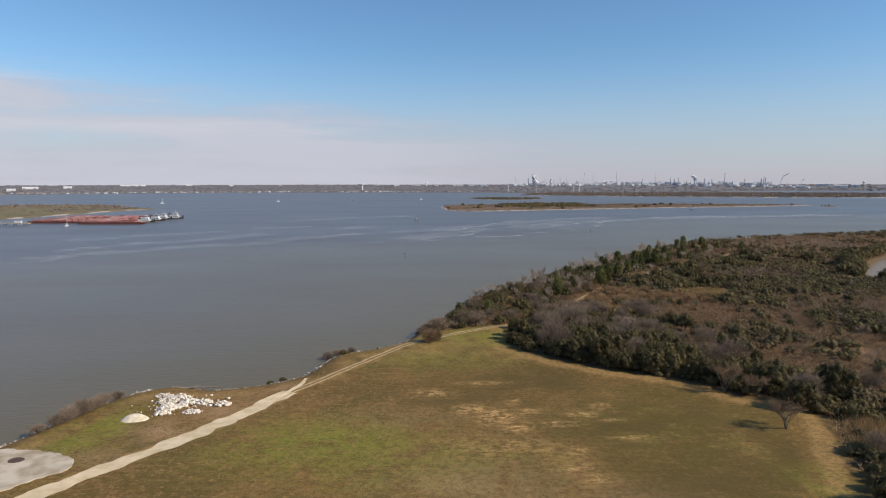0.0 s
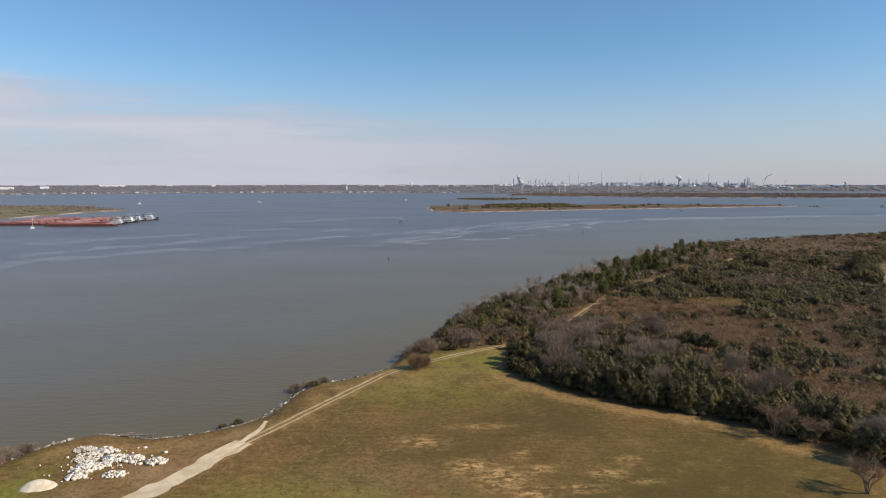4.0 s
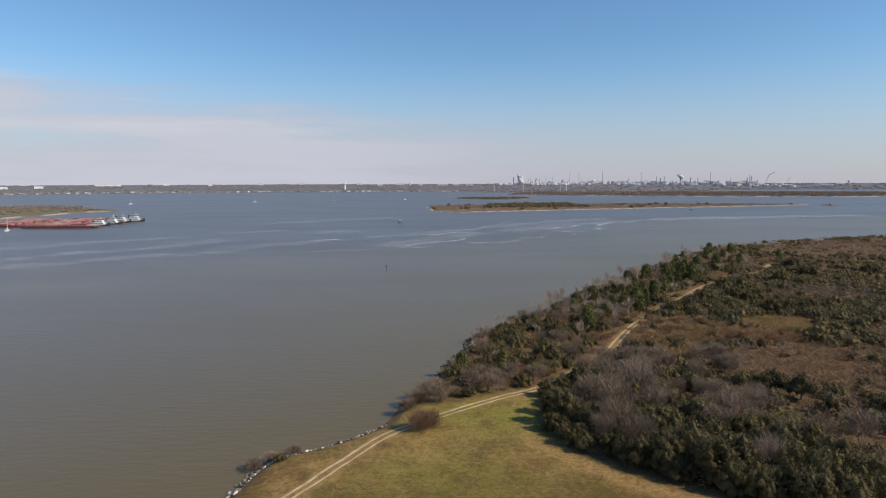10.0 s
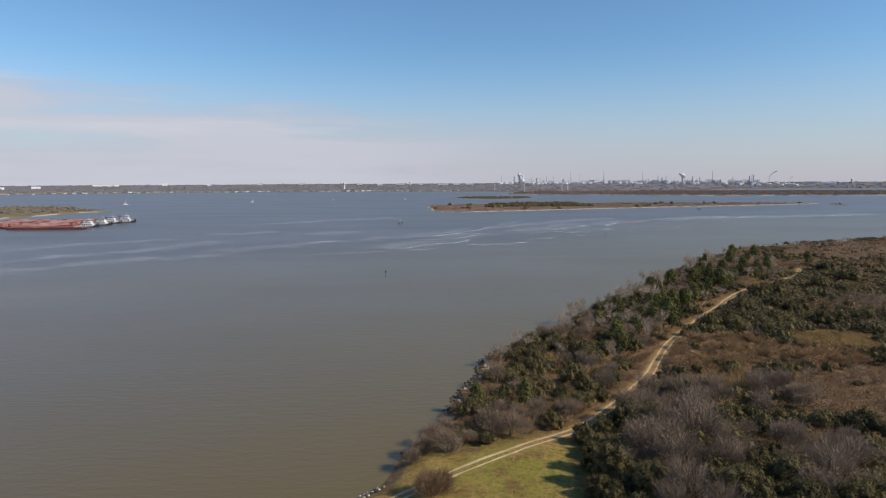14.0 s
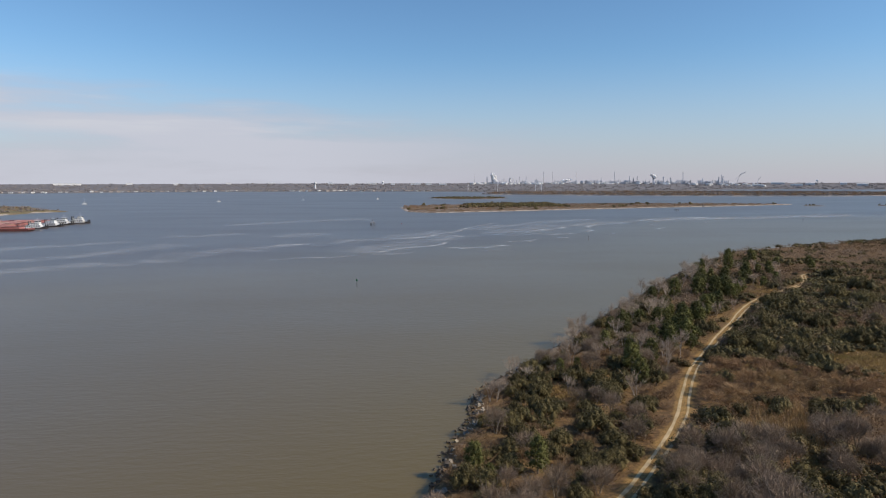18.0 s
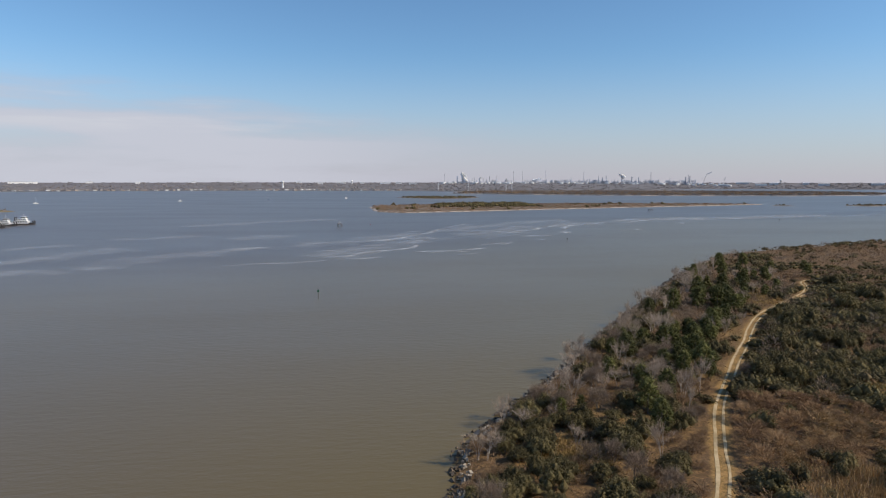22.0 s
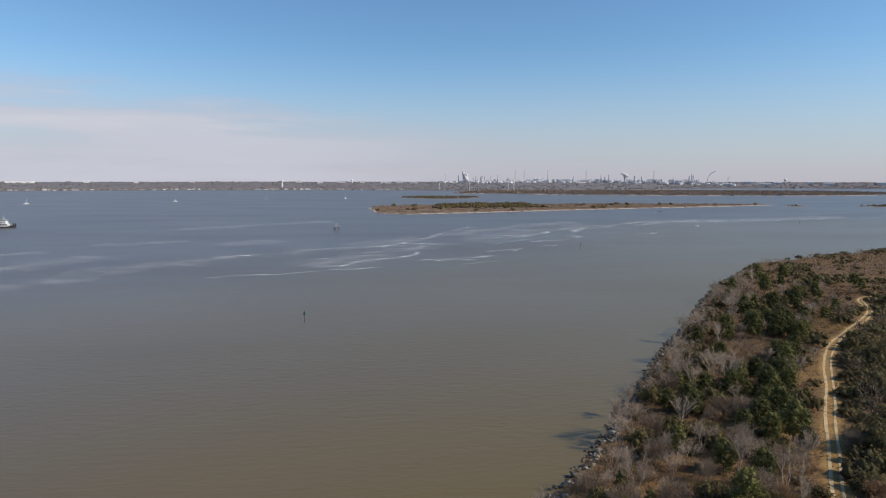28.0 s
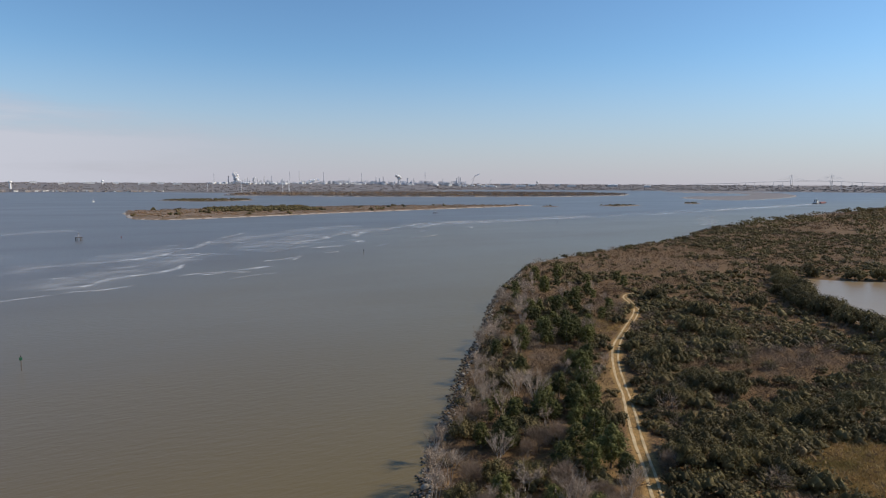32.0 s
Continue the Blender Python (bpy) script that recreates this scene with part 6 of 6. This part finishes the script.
towboat(1560, 1254, run, 1.15, "white towboat under way in the far channel", "towboat under way")
barge(1560 + 48 * math.cos(radians(run)), 1254 + 48 * math.sin(radians(run)), run, 60, 15, 0, "dark red barge pushed ahead of a towboat")

# pier by the barges
pier = thing("pier", "pale concrete pier on piles beside the barges", "pier")
for k in range(12):
    x = -500 - k * 12
    bm = bmesh.new()
    box(bm, x - 5.9, 762, 2.4, x + 5.9, 768, 3.1, 0.05)
    part("deck_slab", bm, M["concrete"], pier)
    for sy in (763, 767):
        bm = bmesh.new()
        rod(bm, (x, sy, -3), (x, sy, 2.45), 0.45, 0.45, 8)
        part("pile", bm, M["timber"], pier)
for k in range(3):
    bm = bmesh.new()
    x = -508 - k * 30
    box(bm, x - 4, 763.5, 3.1, x + 4, 766.5, 5.6, 0.1)
    part("shed", bm, M["white"], pier)

# ---- far shore: houses, sheds, water towers ----
def far_spot(b, rad=4600.0, true=7000.0):
    """A place on the skyline at a bearing taken from the start of the path."""
    p = Vector((true * math.sin(radians(b)), true * math.cos(radians(b)) - 110))
    p.normalize()
    x, y = HUB[0] + rad * p.x, HUB[1] + rad * p.y
    bb = math.degrees(math.atan2(x - HUB[0], y - HUB[1]))
    return x, y, float(rise(rad, float(shore_radius(bb))))


def gable(bm, w, d, h, roof, over=0.5):
    vs = [bm.verts.new(c) for c in ((-w - over, -d - over, h), (w + over, -d - over, h), (w + over, d + over, h), (-w - over, d + over, h), (-w - over, 0, h + roof), (w + over, 0, h + roof))]
    for f in ((0, 1, 5, 4), (2, 3, 4, 5), (0, 4, 3), (1, 2, 5), (0, 3, 2, 1)):
        bm.faces.new([vs[i] for i in f])


def house(x, y, z, a, w, d, h, wall, label):
    ob = thing("house", label, "house", pose(x, y, z - 0.5, 0, 0, a), "houses along the far shore")
    bm = bmesh.new()
    box(bm, -w, -d, 0, w, d, h)
    part("wall", bm, wall, ob)
    bm = bmesh.new()
    gable(bm, w, d, h, d * 0.7)
    part("roof", bm, M["roof"] if wall is M["white"] or w < 9 else M["white"], ob)
    for k in (-1, 0, 1):
        bm = bmesh.new()
        box(bm, k * w * 0.6 - 0.9, -d - 0.06, h * 0.3, k * w * 0.6 + 0.9, -d + 0.02, h * 0.75)
        part("window", bm, M["glass"], ob)


hr = np.random.default_rng(71)
for b in np.concatenate([np.linspace(-36, 2.5, 84) + hr.uniform(-0.2, 0.2, 84), hr.uniform(-9, 3, 26)]):
    x, y, z = far_point(b, float(hr.uniform(0.012, 0.06)))
    white = hr.random() < 0.45
    house(x, y, max(z, 1.2), float(hr.uniform(-40, 40)) - b, float(hr.uniform(4.5, 8.5)), float(hr.uniform(3.2, 4.8)), float(hr.uniform(3.4, 5.8)), M["white"] if white else M["brickwall"], "white shoreside house with a grey roof" if white else "tan shoreside house with a pale roof")


def long_shed(b, f, w, label):
    x, y, z = far_point(b, f)
    ob = thing("warehouse", label, "warehouse", pose(x, y, z + 3, 0, 0, -b), "warehouses inland")
    bm = bmesh.new()
    box(bm, -w, -14, -6, w, 14, 8)
    part("wall", bm, M["white"], ob)
    bm = bmesh.new()
    gable(bm, w, 14, 8, 1.8, 1.0)
    part("roof", bm, M["white"], ob)
    bm = bmesh.new()
    box(bm, -w * 0.9, -14.3, 0, w * 0.9, -13.9, 3.5)
    part("dock_doors", bm, M["steel"], ob)


for b, f, w in ((-33.5, 0.55, 38), (-31, 0.6, 22), (-26.3, 0.85, 75), (-22, 0.9, 20), (-34.8, 0.35, 20), (-18.6, 0.8, 14), (-4.2, 0.75, 18), (-2.4, 0.85, 30), (-0.6, 0.8, 16), (1.4, 0.75, 34), (2.6, 0.8, 20), (3.8, 0.7, 26), (-6, 0.9, 18), (-11, 0.92, 24), (-14.5, 0.9, 16), (32.5, 0.55, 34), (33.4, 0.7, 26), (35.6, 0.75, 18), (29.8, 0.5, 26), (31.2, 0.8, 40), (36.8, 0.6, 30), (40.2, 0.7, 34), (43.0, 0.6, 22)):
    long_shed(b, f, w, "long white warehouse among trees")


def water_tower(b, f, top):
    x, y, z = far_point(b, f)
    ob = thing("water_tower", "white water tower above the far trees", "water tower", pose(x, y, z))
    bm = bmesh.new()
    rod(bm, (0, 0, -2), (0, 0, top - z - 9), 4.5, 4.0, 14)
    part("column", bm, M["white"], ob)
    bm = bmesh.new()
    bmesh.ops.create_uvsphere(bm, u_segments=18, v_segments=10, radius=8.5, matrix=Matrix.Translation((0, 0, top - z - 6.5)) @ Matrix.Diagonal((1, 1, 0.78, 1)))
    part("tank", bm, M["white"], ob)


water_tower(-7.35, 0.30, 48)
water_tower(-1.5, 0.8, 54)
water_tower(33.9, 0.9, 58)


# ---- the refinery on the skyline ----
def stack(b, top, rad, label, flare=False):
    x, y, z = far_spot(b)
    ob = thing("refinery_stack", label, "stack", pose(x, y, z - 3), "refinery stacks")
    h = top - z + 3
    bm = bmesh.new()
    if flare:
        lattice(bm, (0, 0, 0), (0, 0, h), rad * 1.2, 10, rad * 0.28)
        rod(bm, (0, 0, 0), (0, 0, h + 2), rad * 0.45, rad * 0.4, 8)
    else:
        rod(bm, (0, 0, 0), (0, 0, h), rad, rad * 0.8, 12)
    part("shaft", bm, M["steel"], ob)
    for k in (0.35, 0.62, 0.9):
        bm = bmesh.new()
        rod(bm, (0, 0, h * k), (0, 0, h * k + 1.2), rad * 1.7, rad * 1.7, 12)
        part("platform", bm, M["steel"], ob)


TALL = ((6.51, 100, 1.2), (7.6, 84, 3.2), (12.46, 118, 1.5), (13.22, 118, 1.2), (15.21, 118, 1.5), (18.38, 112, 1.4), (23.8, 112, 1.5), (10.4, 82, 3.0), (10.98, 86, 2.4), (9.86, 74, 3.0), (9.08, 76, 2.6), (11.85, 68, 4.0), (17.35, 78, 2.4), (19.61, 84, 3.4), (19.92, 74, 3.4), (20.23, 84, 3.4), (21.5, 80, 5.0), (22.3, 78, 5.0), (22.84, 74, 3.5), (26.68, 92, 2.0), (26.81, 82, 4.0), (26.5, 76, 3.6), (8.9, 66, 2.4), (25.3, 72, 2.6))
for b, top, rad in TALL:
    stack(b, top, rad, "slender lattice flare stack of a refinery" if rad < 1.6 else "tall grey refinery column with platforms", rad < 1.6)
fr2 = np.random.default_rng(83)
for _ in range(90):
    b = float(np.clip(fr2.choice((9.3, 11, 13.8, 18, 20, 22.3, 26)) + fr2.normal(0, 1.0), 6.5, 28.5))
    stack(b, float(fr2.uniform(46, 62)), float(fr2.uniform(1.2, 2.8)), "grey refinery column among others")


def tank(b, rad_m, h, off):
    x, y, z = far_spot(b, 4600 + off)
    ob = thing("storage_tank", "white cylindrical storage tank of a refinery", "tank", pose(x, y, z - 1), "refinery tanks")
    bm = bmesh.new()
    rod(bm, (0, 0, 0), (0, 0, h), rad_m, rad_m, 20)
    part("shell", bm, M["white"], ob)
    bm = bmesh.new()
    rod(bm, (0, 0, h), (0, 0, h + 1.8), rad_m, rad_m * 0.1, 20)
    part("roof", bm, M["pale_steel"], ob)


for _ in range(120):
    tank(float(fr2.uniform(6.2, 30)), float(fr2.uniform(6, 18)), float(fr2.uniform(6, 13)), float(fr2.uniform(-130, 70)))
for _ in range(46):
    b = float(fr2.uniform(7.5, 27.5))
    x, y, z = far_spot(b, 4600 + float(fr2.uniform(-40, 60)))
    ob = thing("process_unit", "grey steel process unit of a refinery", "plant", pose(x, y, z - 2, 0, 0, -b), "refinery units")
    w, h = float(fr2.uniform(8, 22)), float(fr2.uniform(12, 30))
    for s in (-1, 0, 1):
        bm = bmesh.new()
        box(bm, s * w * 0.9 - 1.0, -4, 0, s * w * 0.9 + 1.0, 4, h)
        part("frame_leg", bm, M["steel"], ob)
    for k in range(3):
        bm = bmesh.new()
        box(bm, -w, -5, h * (0.3 + 0.32 * k), w, 5, h * (0.3 + 0.32 * k) + 1.6)
        part("floor", bm, M["pale_steel"], ob)
    for k in range(3):
        bm = bmesh.new()
        rod(bm, (w * (k - 1) * 0.5, 0, h * 0.35), (w * (k - 1) * 0.5, 0, h * 0.9), 2.4, 2.4, 10)
        part("vessel", bm, M["pale_steel"] if k else M["white"], ob)


def plume(b, z0, size, drift, rise_m, label):
    """A cloud of steam: many puffs that swell as they drift."""
    x, y, _ = far_spot(b, 4590)
    r = np.random.default_rng(int(b * 10))
    pieces = []
    for i in range(60):
        t = i / 59
        c = np.array([x + drift * t ** 1.1 + r.normal(0, size * 0.3), y + r.normal(0, size * 0.3), z0 + rise_m * t ** 0.7 + r.normal(0, size * 0.22)])
        s = size * (0.62 - 0.34 * t) * r.uniform(0.6, 1.2)
        pieces.append(lump(c, np.array([s, s, s * 0.8]), r, 10, 8, 0.12))
    v, f = merge(pieces)
    tagged(new("steam_plume", mesh_np("steam_plume", v, f, M["steam"], smooth=True)), label, "steam", kind="stuff")


plume(8.25, 46, 19, -16, 54, "white steam rising from the refinery")
plume(14.0, 44, 15, 60, 18, "low white steam drifting over the refinery")
plume(21.6, 72, 15, -26, 24, "white steam drifting from a refinery column")
plume(9.55, 46, 8, 4, 30, "thin white steam jet at the refinery")


def crane(b, foot, tip_b, tip, label):
    x, y, z = far_spot(b)
    tx, ty, _ = far_spot(tip_b)
    ob = thing("crawler_crane", label, "crane", pose(x, y, z))
    bm = bmesh.new()
    box(bm, -9, -6, -3, 9, 6, 8, 0.5)
    part("cab", bm, M["steel"], ob)
    bm = bmesh.new()
    lattice(bm, (0, 0, 6), (tx - x, ty - y, tip - z), 1.6, 12, 0.55)
    part("boom", bm, M["steel"], ob)
    bm = bmesh.new()
    lattice(bm, (tx - x, ty - y, tip - z), ((tx - x) * 2.6, (ty - y) * 2.6, tip - z + 16), 1.3, 8, 0.5)
    part("jib", bm, M["steel"], ob)
    bm = bmesh.new()
    rod(bm, ((tx - x) * 2.6, (ty - y) * 2.6, tip - z + 16), (-(tx - x) * 0.5, 0, 40), 0.4, 0.4, 4)
    part("pendant", bm, M["steel"], ob)


crane(27.80, 47, 28.05, 92, "tall lattice crawler crane beyond the refinery")
crane(29.3, 47, 29.38, 57, "lattice crane with a short boom")


# radio masts in front of the refinery
for b, top in ((6.0, 62), (11.9, 58), (12.4, 60), (8.6, 66)):
    x, y, z = far_point(b, 0.05)
    ob = thing("power_pylon", "thin lattice power pylon near the far marsh", "pylon", pose(x, y, z), "power pylons")
    bm = bmesh.new()
    lattice(bm, (0, 0, 0), (0, 0, (top - z) * 0.62), 1.6, 8, 0.3)
    part("tower", bm, M["steel"], ob)
    bm = bmesh.new()
    rod(bm, (-6, 0, (top - z) * 0.5), (6, 0, (top - z) * 0.5), 0.3, 0.3, 4)
    part("crossarm", bm, M["steel"], ob)


# ---- the cable-stayed bridge down the channel ----
BASE = Vector((1.6, 222.5, 0))


def bridge_at(b, z, rad=4560.0):
    return Vector((BASE.x + rad * math.sin(radians(b)), BASE.y + rad * math.cos(radians(b)), z))


# concrete whitened so that its colour carries the haze down the channel
M["bridge"] = painted("hazed_bridge_concrete", (0.72, 0.70, 0.68), (0.62, 0.60, 0.58), 0.8, 0.02)
bridge = thing("cable_stayed_bridge", "pale cable-stayed bridge far down the channel", "bridge")
deck_line = ((47.5, 43), (50.6, 49), (52.6, 58), (54.74, 64), (56.1, 66), (57.42, 64), (59.4, 58), (61.5, 50), (63, 44))
for (b0, z0), (b1, z1) in zip(deck_line, deck_line[1:]):
    bm = bmesh.new()
    rod(bm, bridge_at(b0, z0), bridge_at(b1, z1), 1.0, 1.0, 4)
    part("deck_span", bm, M["bridge"], bridge)
for i in range(22):
    b = 48.2 + i * 0.66
    z = float(np.interp(b, [q[0] for q in deck_line], [q[1] for q in deck_line]))
    if 54.9 < b < 57.3:
        continue
    bm = bmesh.new()
    rod(bm, bridge_at(b, 20), bridge_at(b, z), 1.1, 1.1, 6)
    part("pier", bm, M["bridge"], bridge)
for b in (54.74, 57.42):
    bm = bmesh.new()
    for s in (-1, 1):
        rod(bm, bridge_at(b + s * 0.07, 20), bridge_at(b + s * 0.06, 64), 1.4, 1.2, 6)
        rod(bm, bridge_at(b + s * 0.06, 64), bridge_at(b, 107), 1.2, 0.8, 6)
    pylon = part("pylon", bm, M["bridge"], bridge)
    for k in range(1, 8):
        for s in (-1, 1):
            bm = bmesh.new()
            rod(bm, bridge_at(b, 72 + k * 4.6), bridge_at(b + s * k * 0.17, 64), 0.2, 0.2, 3)
            part("stay_cable", bm, M["bridge"], pylon)
